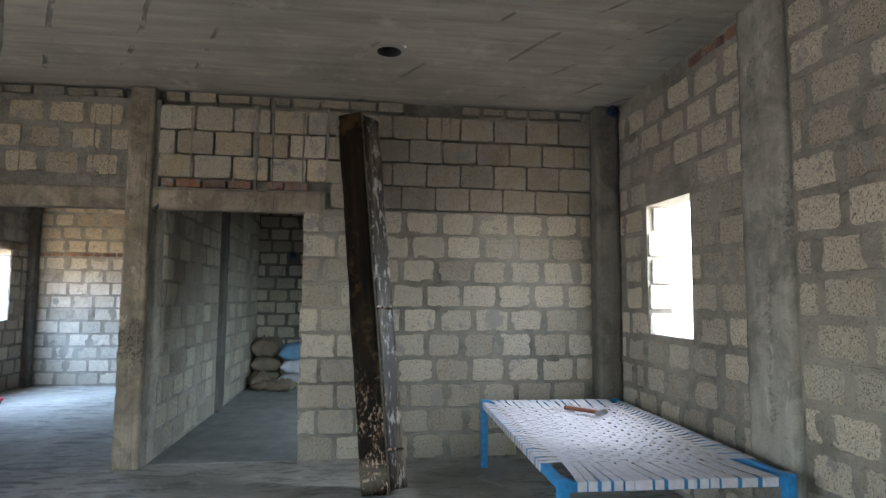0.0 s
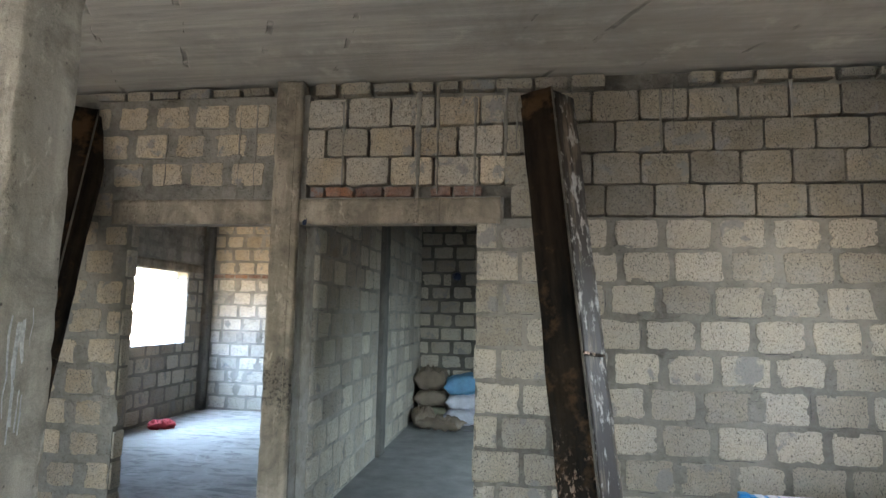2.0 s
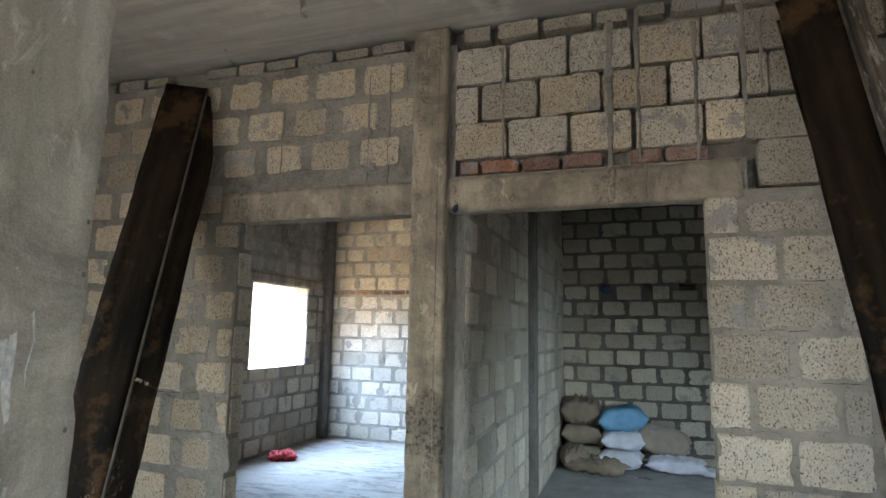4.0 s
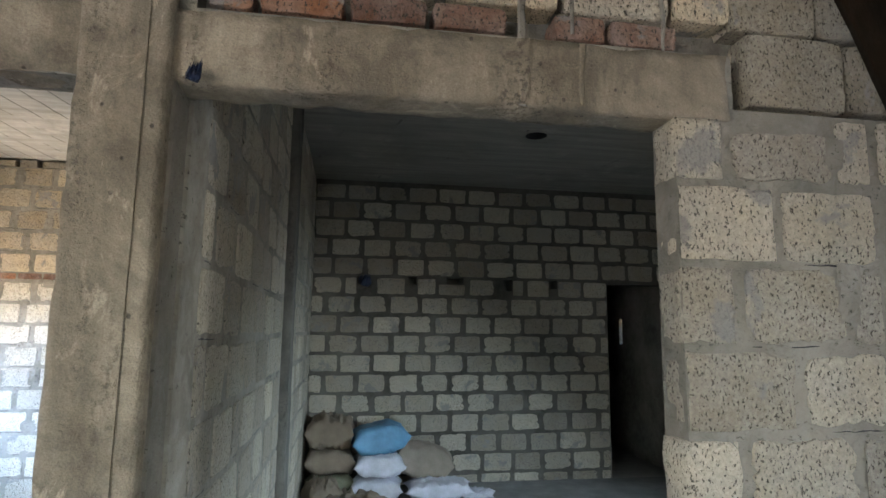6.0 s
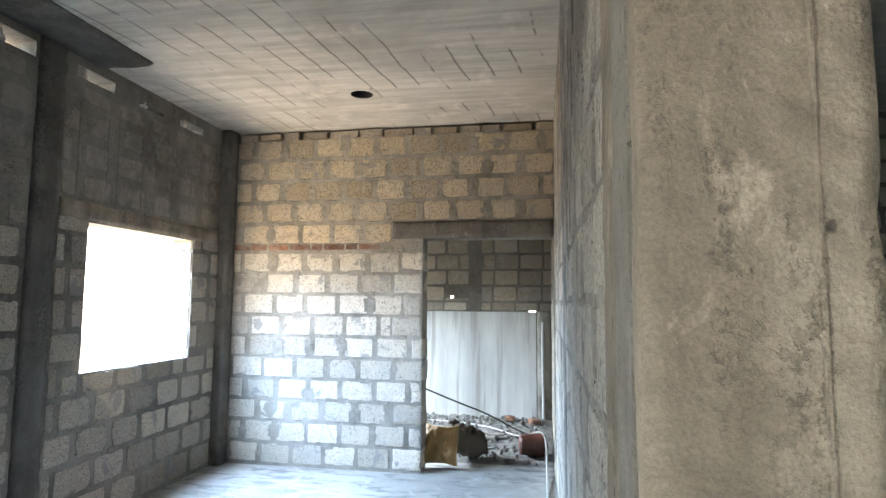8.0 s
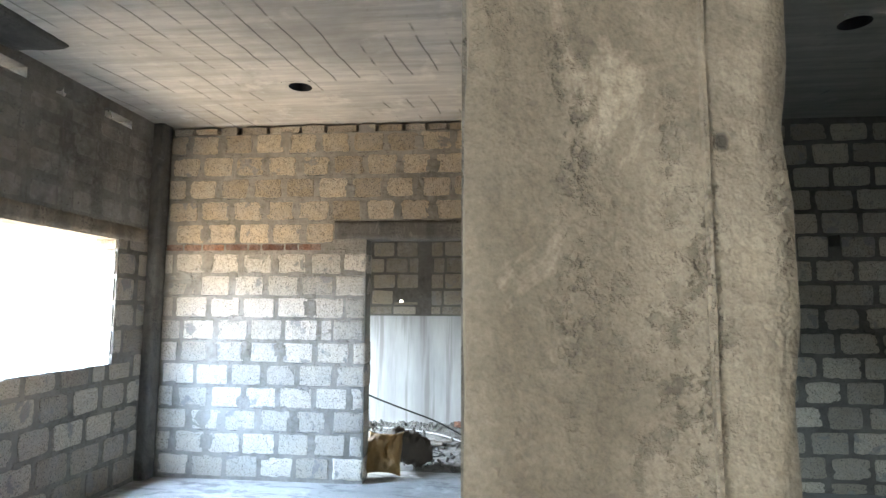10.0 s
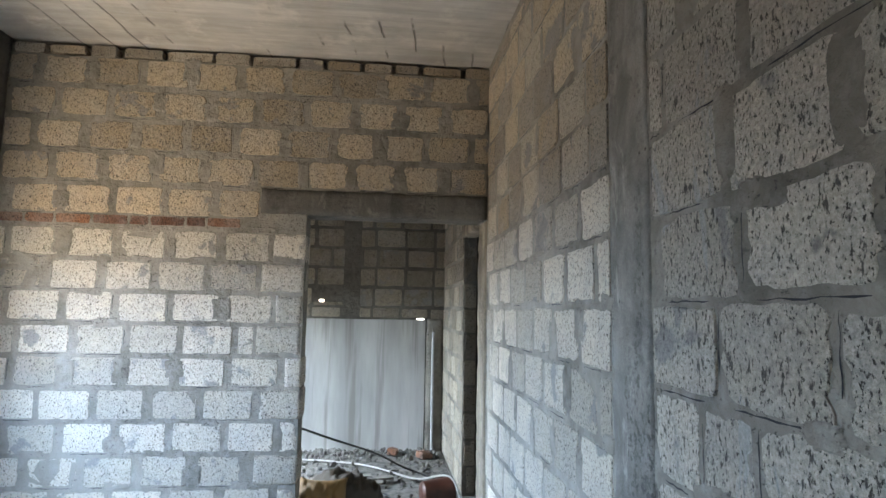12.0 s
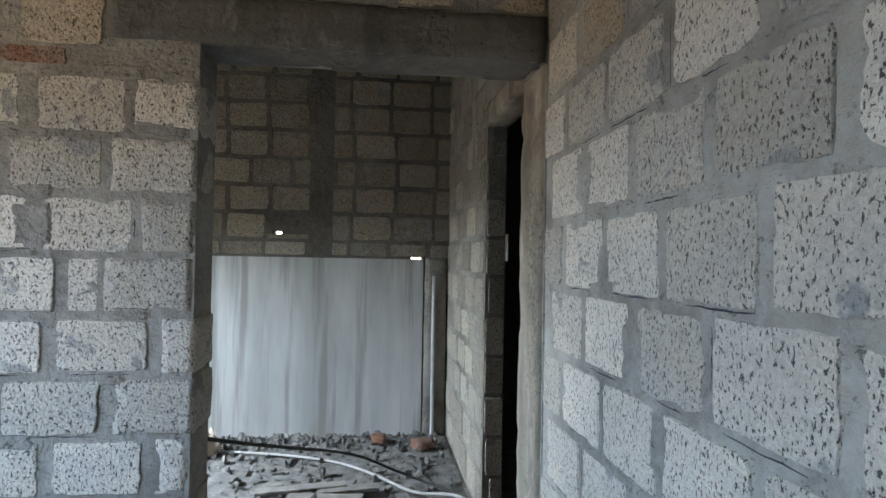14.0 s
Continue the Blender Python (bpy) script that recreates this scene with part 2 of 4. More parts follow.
M_CONC_GREY = mat("grey_cast_concrete", lambda n, b: concrete_mat(n, b, (0.18, 0.168, 0.146), (0.33, 0.312, 0.277)))
M_DARK = mat("dark_cavity", plain(0.03, 0.03, 0.035, 0.9))


def plaster_mat(n, b):
    up = n.stretch(1, 1, 0.16)
    col = n.mix(n.ramp(n.noise(4, 4, 0.6, up), (0.32, 0.0), (0.7, 1.0)), (0.30, 0.295, 0.28), (0.48, 0.47, 0.445))
    col = n.mix(n.ramp(n.noise(9, 4, 0.6, n.stretch(1, 1, 0.05)), (0.52, 0.0), (0.64, 0.65)), col, (0.17, 0.162, 0.142))
    n.put(b.inputs["Base Color"], col)
    b.inputs["Roughness"].default_value = 0.85
    n.bump(b, (n.noise(9, 5, 0.6), 0.3, 0.01), (n.noise(120, 3, 0.6), 0.2, 0.003))


M_PLASTER = mat("cement_plaster", plaster_mat)


# ---- mesh helpers ----
def finish(name, bm, material, parent=None, label="", smooth=False):
    me = bpy.data.meshes.new(name)
    bm.normal_update()
    bm.to_mesh(me)
    bm.free()
    me.materials.append(material)
    if smooth:
        for p in me.polygons:
            p.use_smooth = True
    ob = new(name, me)
    ob.parent = parent
    return tagged(ob, label) if label else ob


part = finish


def slab(name, material, place, us, vs, d0, d1, holes=(), parent=None):
    """A sheet with thickness over us x vs (sorted edges), with rectangular holes (u0, u1, v0, v1). place maps (u, v, d) to the world."""
    us = sorted(set([*us, *[h[0] for h in holes], *[h[1] for h in holes]]))
    vs = sorted(set([*vs, *[h[2] for h in holes], *[h[3] for h in holes]]))
    us = [u for u in us if us[0] <= u <= us[-1]]
    bm = bmesh.new()
    seen = {}

    def vert(i, j, k):
        if (i, j, k) not in seen:
            seen[i, j, k] = bm.verts.new(place(us[i], vs[j], (d0, d1)[k]))
        return seen[i, j, k]

    def solid(i, j):
        if not (0 <= i < len(us) - 1 and 0 <= j < len(vs) - 1):
            return False
        u, v = (us[i] + us[i + 1]) / 2, (vs[j] + vs[j + 1]) / 2
        return not any(a < u < b and c < v < d for a, b, c, d in holes)

    for i in range(len(us) - 1):
        for j in range(len(vs) - 1):
            if not solid(i, j):
                continue
            for k in (0, 1):
                bm.faces.new([vert(i, j, k), vert(i + 1, j, k), vert(i + 1, j + 1, k), vert(i, j + 1, k)])
            for (di, dj), (a, b) in {(-1, 0): ((0, 0), (0, 1)), (1, 0): ((1, 0), (1, 1)), (0, -1): ((0, 0), (1, 0)), (0, 1): ((0, 1), (1, 1))}.items():
                if not solid(i + di, j + dj):
                    bm.faces.new([vert(i + a[0], j + a[1], 0), vert(i + b[0], j + b[1], 0), vert(i + b[0], j + b[1], 1), vert(i + a[0], j + a[1], 1)])
    bmesh.ops.recalc_face_normals(bm, faces=bm.faces)
    return finish(name, bm, material, parent)


def rough_box(bm, lo, hi, cell=0.04, amp=0.003, chip=0.012, seed=0):
    """A box with an uneven skin and worn edges."""
    lo, hi = Vector(lo), Vector(hi)
    n = [max(1, round((hi[a] - lo[a]) / cell)) for a in range(3)]
    verts = {}

    def vert(i, j, k):
        key = (i, j, k)
        if key not in verts:
            f = [key[a] / n[a] for a in range(3)]
            p = Vector([lo[a] + (hi[a] - lo[a]) * f[a] for a in range(3)])
            out = Vector([-1 if key[a] == 0 else 1 if key[a] == n[a] else 0 for a in range(3)])
            edges = sum(1 for a in out if a)
            d = noise.fractal(p * 9 + Vector((seed, 0, 0)), 0.9, 2.1, 4) * amp
            if edges > 1:
                d -= chip * max(0.15, noise.noise(p * 14 + Vector((0, seed, 5))) + 0.35)
            verts[key] = bm.verts.new(p + out.normalized() * d if edges else p)
        return verts[key]

    for a in range(3):
        b, c = (a + 1) % 3, (a + 2) % 3
        for side in (0, n[a]):
            for i in range(n[b]):
                for j in range(n[c]):
                    q = []
                    for di, dj in ((0, 0), (1, 0), (1, 1), (0, 1)):
                        key = [0, 0, 0]
                        key[a], key[b], key[c] = side, i + di, j + dj
                        q.append(vert(*key))
                    bm.faces.new(q if side else q[::-1])
    return bm


def rough(name, lo, hi, material, parent=None, cell=0.04, amp=0.003, chip=0.012, seed=0, label=""):
    bm = rough_box(bmesh.new(), lo, hi, cell, amp, chip, seed)
    return finish(name, bm, material, parent, label, smooth=True)


def along_x(u, v, d):
    return (u, d, v)


def along_y(u, v, d):
    return (d, u, v)


def flat(u, v, d):
    return (u, v, d)


def structure(ob, label, category="wall"):
    return tagged(ob, label, category, kind="structure")


# ---- plan ----
H = 3.05            # ceiling
YA = 4.90           # wall between the entrance hall and the inner rooms
XR = 2.19           # outer wall with the slit window
XL = -4.95          # outer wall with the wide window
PX0, PX1, PX2 = -1.905, -1.72, -1.80   # partition, thinner by the store
YB = 9.33           # end wall of the lit room
YC = 9.53
YD = 11.85
T = 0.2
TA = 0.105
COURSE, BASE = 0.2075, 0.018

W_SLIT = (3.67, 4.29, 1.085, 2.085)
W_WIDE = (7.67, 8.83, 0.99, 1.97)

walls = {}


def wall(key, name, place, u0, u1, d0, d1, holes, label):
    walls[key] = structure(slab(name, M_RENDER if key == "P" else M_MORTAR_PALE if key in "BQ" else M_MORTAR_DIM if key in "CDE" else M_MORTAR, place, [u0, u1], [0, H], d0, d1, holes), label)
    return walls[key]


DOOR_1 = (-3.0, -1.93, -1, 2.05)      # to the lit room
DOOR_2 = (-1.73, -0.53, -1, 2.06)     # to the dark room
DOOR_B = (-3.05, -1.91, -1, 2.025)
DOOR_P = (9.62, 10.38, -1, 2.06)
DOOR_C = (1.42, XR, -1, 2.03)
OPEN_JOINTS = (-1.70, -0.36, 2.232, 2.955)
TIGHT_JOINTS = (-0.36, 1.97, 2.085, 2.955)
TOP_A = (XL, XR, 2.955, 4)
TOP_B = (XL, PX0, 2.965, 4)
TOP_L = [(7.50, 7.83, 2.90, 2.975), (8.08, 8.36, 2.90, 2.93), (8.57, 8.9, 2.90, 2.965), (6.90, 7.19, 2.89, 2.985), (6.2, 6.27, 2.92, 2.99)]
TOP_R = [(3.90, 4.0, 2.94, 3.02), (9.04, 9.27, 2.965, 3.0), (8.66, 8.89, 2.975, 3.005)]
C_WINDOW = (5.3, 6.5, 0.9, 1.95)
E_WINDOW = (10.76, 10.84, 1.36, 1.68)
VENTS = [(-1.27, -1.15, 1.965, 2.06), (-0.75, -0.66, 1.98, 2.06), (-0.35, -0.17, 1.99, 2.06), (0.26, 0.36, 1.93, 2.06), (0.77, 0.86, 1.96, 2.06)]
SLOTS = [(-3.235, -3.165, 1.518, 1.545), (-2.195, -2.105, 1.335, 1.362), (-1.515, -1.435, 1.345, 1.555)]

wall("A", "wall_hall", along_x, XL, XR, YA, YA + TA, [DOOR_1, DOOR_2, OPEN_JOINTS, TIGHT_JOINTS, TOP_A], "unplastered grey hollow-block wall with two doorways")
wall("R", "wall_east", along_y, -3.0, 12.2, XR, XR + T, [W_SLIT, E_WINDOW, C_WINDOW, *TOP_R], "unplastered grey block outer wall with slit window")
wall("L", "wall_west", along_y, -3.0, 12.2, XL - T, XL, [W_WIDE, (-1.6, 0.6, 0.0, 2.1), (0.95, 2.65, 0.0, 2.1), (10.15, 11.25, 0.7, 1.75), *TOP_L], "unplastered grey block outer wall with wide window")
wall("S", "wall_south", along_x, XL - T, XR + T, -3.2, -3.0, [(-1.4, 0.6, -1, 2.1)], "unplastered block wall behind the entrance")
wall("P", "wall_partition", along_y, YA + TA, 9.60, PX0, PX1, [], "long grey block partition wall between two rooms")
wall("Q", "wall_partition_store", along_y, 9.60, YD, PX0, PX2, [DOOR_P], "thin block partition with a dark doorway")
wall("B", "wall_end", along_x, XL, PX0, YB, YB + T, [DOOR_B, TOP_B], "grey block end wall with a doorway")
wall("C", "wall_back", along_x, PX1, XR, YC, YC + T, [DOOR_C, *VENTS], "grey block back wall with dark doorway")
wall("D", "wall_north", along_x, XL, XR, YD, YD + T, SLOTS, "block wall with plastered lower half")
for key, z in (("A", OPEN_JOINTS), ("A", TIGHT_JOINTS), ("A", TOP_A), ("B", TOP_B)):
    d = YA if key == "A" else YB
    slab("mortar_bed", M_MORTAR, along_x, [z[0], z[1]], [z[2], min(z[3], H)], d + 0.075, d + (TA if key == "A" else T), [], walls[key])
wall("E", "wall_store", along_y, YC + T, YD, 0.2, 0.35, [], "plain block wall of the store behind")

floor = structure(slab("floor", M_FLOOR, flat, [XL - T, XR + T], [-3.2, 12.2], -0.15, 0.0), "dusty bare cement floor", "floor")
M_SCREED = mat("smooth_screed", plain(0.23, 0.228, 0.22, 0.8, 0, 0.2, 4, 0.3))
BOXES = [(0.126, 3.90), (0.086, 7.85), (-3.37, 8.50)]
HOLES = [(x - 0.11, x + 0.11, y - 0.11, y + 0.11) for x, y in BOXES]
structure(slab("floor_dark_room", M_SCREED, flat, [PX1, XR], [YA + TA, YC], -0.01, 0.004), "smooth pale cement screed floor", "floor")
ceil_a = structure(slab("ceiling", M_CEIL_A, flat, [XL - T, XR + T], [-3.2, YA + 0.1], H, H + 0.18, HOLES[:1]), "raw cracked concrete ceiling slab", "ceiling")
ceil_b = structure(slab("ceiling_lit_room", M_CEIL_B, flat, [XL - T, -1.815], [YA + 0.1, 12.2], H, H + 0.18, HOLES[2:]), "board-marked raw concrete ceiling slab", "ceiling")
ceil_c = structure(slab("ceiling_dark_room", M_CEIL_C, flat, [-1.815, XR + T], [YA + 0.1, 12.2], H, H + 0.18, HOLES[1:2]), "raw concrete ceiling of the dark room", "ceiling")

# unseen slab added before the hall to cut light bounced off the ground
structure(slab("porch_roof", M_CONC, flat, [-9.5, XR + 2], [-8.0, -3.2], 2.7, 2.85), "unseen plain concrete slab added to shade the ground before the hall", "roof")

bm = bmesh.new()
bmesh.ops.create_grid(bm, x_segments=2, y_segments=2, size=400, matrix=pose(0, 0, -0.2))
M_SAND = mat("sandy_ground", plain(0.36, 0.29, 0.20, 0.95, 0, 0.15, 3, 0.5))
ground = structure(finish("ground", bm, M_SAND), "sunlit sandy ground outside the house", "ground")

# columns and lintels
def column(name, lo, hi, label, seed=0, cell=0.04, amp=0.004, chip=0.012):
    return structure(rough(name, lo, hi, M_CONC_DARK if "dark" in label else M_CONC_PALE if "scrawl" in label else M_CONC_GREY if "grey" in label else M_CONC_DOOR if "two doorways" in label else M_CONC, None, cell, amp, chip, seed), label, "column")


column("column_door", (-1.927, 4.865, 0), (-1.738, 5.16, H), "rough cast concrete column between two doorways", 3, 0.022, 0.0018, 0.008)
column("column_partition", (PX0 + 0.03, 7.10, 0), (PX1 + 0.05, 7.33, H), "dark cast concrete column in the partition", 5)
# its dark concrete stands for the shade in the hall corner
column("column_corner", (1.97, 4.75, 0), (2.185, 4.895, H), "concrete corner column coloured dark for the corner's shade", 7)
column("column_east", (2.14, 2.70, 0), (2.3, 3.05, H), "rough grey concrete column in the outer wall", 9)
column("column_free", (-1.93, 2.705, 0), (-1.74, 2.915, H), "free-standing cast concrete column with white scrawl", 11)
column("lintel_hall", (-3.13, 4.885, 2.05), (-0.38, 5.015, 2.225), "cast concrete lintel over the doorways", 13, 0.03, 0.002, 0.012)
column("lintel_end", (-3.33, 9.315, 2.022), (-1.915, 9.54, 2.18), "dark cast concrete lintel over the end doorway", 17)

# ---- masonry pieces ----
def outline_mesh(name, seed, rag, depth, flat_frac=0.978, proud=0.003, square=17.0):
    """A unit block face with an irregular worn outline; it faces -y."""
    r = random.Random(seed)
    pts = []
    n = 44
    for i in range(n):
        a = 2 * math.pi * (i + 0.5) / n
        c, q = math.cos(a), math.sin(a)
        e = max(6.0, square - 30.0 * rag)
        k = 0.5 / (abs(c) ** e + abs(q) ** e) ** (1 / e)
        w = noise.noise(Vector((c * 1.6, q * 1.6, seed * 0.37))) + 0.6 * noise.noise(Vector((c * 4.5, q * 4.5, seed * 0.61 + 9))) + 0.55 * noise.noise(Vector((c * 13, q * 13, seed * 0.83)))
        k *= 1 - 0.75 * rag * max(0.0, 0.25 + 0.9 * w)
        pts.append((k * c, k * q))
    bm = bmesh.new()
    ring = [bm.verts.new((x, depth, z)) for x, z in pts]
    lip = [bm.verts.new((x, 0.002, z)) for x, z in pts]
    top = [bm.verts.new((x * flat_frac, -proud - 0.0022 * r.random(), z * (flat_frac - 0.012))) for x, z in pts]
    n = len(pts)
    for i in range(n):
        j = (i + 1) % n
        if depth > 0.02:
            bm.faces.new([ring[i], ring[j], lip[j], lip[i]])
        bm.faces.new([lip[i], lip[j], top[j], top[i]])
    bm.faces.new(top)
    if depth <= 0.02:
        for v in ring:
            bm.verts.remove(v)
    me = bpy.data.meshes.new(name)
    bm.normal_update()
    bm.to_mesh(me)
    bm.free()
    return me


def family(name, material, rag, depth, count=10, **kw):
    out = [outline_mesh(name, 100 * i + int(rag * 997), rag, depth, **kw) for i in range(count)]
    for me in out:
        me.materials.append(material)
    return out


CRISP = family("block", M_BLOCK, 0.13, 0.0, 14) + family("block", M_BLOCK, 0.25, 0.0, 6)
RAGGED = family("block", M_BLOCK, 0.27, 0.0, 8) + family("block", M_BLOCK, 0.16, 0.0, 6)
TAN = family("block", M_TAN_BLOCK, 0.24, 0.0, 8) + family("block", M_TAN_BLOCK, 0.14, 0.0, 6)
DEEP = family("block", M_BLOCK, 0.07, 0.09) + family("block", M_TAN_BLOCK, 0.08, 0.09, 6)
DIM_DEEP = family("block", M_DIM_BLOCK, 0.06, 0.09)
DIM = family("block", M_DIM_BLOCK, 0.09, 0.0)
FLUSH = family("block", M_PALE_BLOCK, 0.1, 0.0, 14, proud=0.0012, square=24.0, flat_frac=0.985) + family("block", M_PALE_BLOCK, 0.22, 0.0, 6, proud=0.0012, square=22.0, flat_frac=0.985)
SMEARED = family("block", M_MORTAR_PALE, 0.2, 0.0, 6, proud=0.0012)
END = family("block", M_BLOCK, 0.06, 0.03)
BRICKS = family("brick", M_BRICK, 0.16, 0.09, 5)
GREY = family("block", M_GREY_BLOCK, 0.09, 0.0, 10, proud=0.0014, square=24.0, flat_frac=0.985) + family("block", M_GREY_BLOCK, 0.2, 0.0, 8, proud=0.0014, square=20.0, flat_frac=0.985)
SMEARS = family("mortar_smear", M_MORTAR_PALE, 0.42, 0.0, 10, proud=0.0008, square=17.0, flat_frac=0.8)
SMEARS_RENDER = family("mortar_smear", M_RENDER, 0.42, 0.0, 10, proud=0.0008, square=17.0, flat_frac=0.8)
SMEARS_GREY = family("mortar_smear", M_MORTAR, 0.42, 0.0, 10, proud=0.0008, square=17.0, flat_frac=0.8)
TAN_FLUSH = family("block", M_TAN_BLOCK, 0.09, 0.0, 8, proud=0.002, square=22.0, flat_frac=0.985) + family("block", M_BLOCK, 0.12, 0.0, 6, proud=0.002, square=22.0, flat_frac=0.985)
TURNS = {"-y": 0, "-x": -90, "+x": 90, "+y": 180}
rng = random.Random(4)


def piece(name, mesh, parent, facing, u, z, d, w, h, proud=0.0, tilt=0.0):
    ob = new(name, mesh)
    ob.parent = parent
    x, y = (u, d) if facing[1] == "y" else (d, u)
    step = (proud if facing[0] == "+" else -proud)
    x, y = (x, y + step) if facing[1] == "y" else (x + step, y)
    ob.matrix_basis = pose(x, y, z, 0, 0, TURNS[facing]) @ pose(0, 0, 0, 0, tilt, 0) @ Matrix.Diagonal((w, 1, h, 1))
    return ob


def blocks(parent, facing, d, u0, u1, z0, z1, skips=(), meshes=CRISP, gap=0.022, wide=1.0, length=0.315, offset=0.0, jitter=0.012, proud=0.0, limit=300, cracks=0.0, wipe=None, wipes=0.3, joints=None, course=COURSE, base=BASE):
    """Courses of blocks on one face of a wall; skips are (u0, u1, z0, z1) left free; joints names one upright joint of a course."""
    made = 0
    k = 0
    seams = []
    while base + course * k < z1 - 0.03:
        a, b = base + course * k + gap / 2, base + course * (k + 1) - gap / 2
        a, b = max(a, z0), min(b, z1)
        k += 1
        if b - a < 0.05:
            continue
        u = u0 - length * ((offset + 0.5 * (k % 2) + rng.uniform(-0.06, 0.06)) % 1.0)
        fixed = joints and k - 1 in joints
        if fixed:
            u = joints[k - 1] - length * math.ceil((joints[k - 1] - u0) / length)
        while u < u1:
            step = length * (0.55 if rng.random() < 0.07 and not fixed else 1.0) + rng.uniform(-jitter, jitter) * (0.0 if fixed else 1.0)
            g = gap * wide * rng.uniform(0.6, 1.5)
            spans = [(max(u + g / 2, u0), min(u + step - g / 2, u1))]
            low, high = a, b
            for s0, s1, t0, t1 in skips:
                over = min(b, t1) - max(a, t0)
                if 0 < over <= 0.35 * (b - a) and s0 < u + step and s1 > u:
                    low, high = (low, min(high, t0 - 0.004)) if t0 > a else (max(low, t1 + 0.004), high)
                elif over > 0:
                    cut = []
                    for p, q in spans:
                        cut += [(p, min(q, s0 - 0.006)), (max(p, s1 + 0.006), q)] if s0 < q and s1 > p else [(p, q)]
                    spans = cut
            for p, q in spans:
                if q - p > 0.055 and made < limit:
                    zz = (low + high) / 2 + rng.uniform(-0.004, 0.004)
                    piece("block", rng.choice(meshes), parent, facing, (p + q) / 2, zz, d, q - p, (high - low) * rng.uniform(0.95, 1.02), proud + rng.uniform(-0.002, 0.003), rng.uniform(-0.7, 0.7))
                    made += 1
                    if rng.random() < cracks:
                        seams.append((p - 0.004, low - 0.005, q + 0.004, low - 0.005))
                    if wipe and rng.random() < wipes and q < u1 - 0.06 and not any(s0 - 0.05 < q < s1 + 0.05 and t0 < high and t1 > low for s0, s1, t0, t1 in skips):
                        piece("mortar_smear", rng.choice(wipe), parent, facing, q + g / 2, zz + rng.uniform(-0.04, 0.04), d, g + rng.uniform(0.03, 0.09), (high - low) * rng.uniform(0.6, 1.15), 0.0045, rng.uniform(-6, 6))
                    if rng.random() < cracks * 0.6:
                        seams.append((q + 0.006, low, q + 0.006, high))
            u += step
    if seams:
        open_joints(parent, facing, d, seams)
    return made


def open_joints(parent, facing, d, seams):
    """Dark shrinkage gaps along the edges of blocks: (u, z) to (u, z)."""
    bm = bmesh.new()
    for i, (u0, z0, u1, z1) in enumerate(seams):
        across = (0, 1) if abs(u1 - u0) > abs(z1 - z0) else (1, 0)
        f0, f1 = rng.uniform(0, 0.35), rng.uniform(0.6, 1.0)
        last = None
        for k in range(9):
            f = f0 + (f1 - f0) * k / 8
            w = 0.0019 * (0.25 + rng.random()) * (0.3 if k in (0, 8) else 1)
            c = rng.uniform(-0.002, 0.002)
            a = u0 + (u1 - u0) * f + across[0] * c
            z = z0 + (z1 - z0) * f + across[1] * c
            pair = []
            for s in (-1, 1):
                uu, zz = a + s * across[0] * w, z + s * across[1] * w
                out = -0.0012 if facing[0] == "-" else 0.0012
                pair.append(bm.verts.new((uu, d + out, zz) if facing[1] == "y" else (d + out, uu, zz)))
            if last:
                bm.faces.new([last[0], last[1], pair[1], pair[0]])
            last = pair
    ob = part("open_joint", bm, M_DARK, parent)
    tagged(ob, kind="stuff")


def drips(parent, facing, d, spots, material=M_MORTAR, wander=0.004, raised=0.0035):
    """Runs of cement slurry: (u, top, length, width)."""
    for i, (u, top, run, width) in enumerate(spots):
        bm = bmesh.new()
        n = max(4, int(run / 0.05))
        r = random.Random(i * 7 + 1)
        rows = []
        for k in range(n + 1):
            f = k / n
            w = width * (0.55 + 0.45 * r.random()) * (1 - 0.6 * f)
            c = r.uniform(-wander, wander)
            z = top - run * f
            rows.append([bm.verts.new((c - w / 2, 0.001, z)), bm.verts.new((c - w / 4, -raised, z)), bm.verts.new((c + w / 4, -raised, z)), bm.verts.new((c + w / 2, 0.001, z))])
        for p, q in zip(rows, rows[1:]):
            for j in range(3):
                bm.faces.new([p[j], p[j + 1], q[j + 1], q[j]][::-1])
        ob = part("mortar_drip", bm, material, parent)
        x, y = (u, d) if facing[1] == "y" else (d, u)
        ob.matrix_basis = pose(x, y, 0, 0, 0, TURNS[facing])



def smears(parent, facing, d, u0, u1, z0, z1, count, skips=(), meshes=None, size=1.0, proud=0.0045, course=COURSE, base=BASE):
    """Trowelled mortar that runs over the edges of the blocks, mostly along the joints."""
    for _ in range(count):
        u = rng.uniform(u0, u1)
        k = rng.randrange(0, 15)
        z = base + course * k + rng.uniform(-0.015, 0.015)
        w, h = rng.uniform(0.07, 0.2) * size, rng.uniform(0.03, 0.07) * size
        if not z0 + h / 2 < z < z1 - h / 2 or any(a - w / 2 < u < b + w / 2 and c - h / 2 < z < e + h / 2 for a, b, c, e in skips):
            continue
        piece("mortar_smear", rng.choice(meshes or SMEARS), parent, facing, u, z, d, w, h, proud + rng.uniform(0, 0.0015), rng.uniform(-7, 7))

# ---- block courses ----
LINTEL_A = (-3.13, -0.38, 2.04, 2.232)
LINTEL_B = (-3.33, -1.9, 1.99, 2.17)
COL_DOOR = (-1.935, -1.725, 0, 4)
BAND_B = (-4.86, -3.42, 1.925, 1.985)
A = walls["A"]
JOINTS_A = {13: 1.088, 12: 0.935, 11: 1.09, 10: 0.872, 9: 0.928, 8: 0.984, 7: 0.904, 6: 1.119, 5: 0.918, 4: 1.124, 3: 1.195, 2: 0.985, 1: 1.16, 0: 1.0}
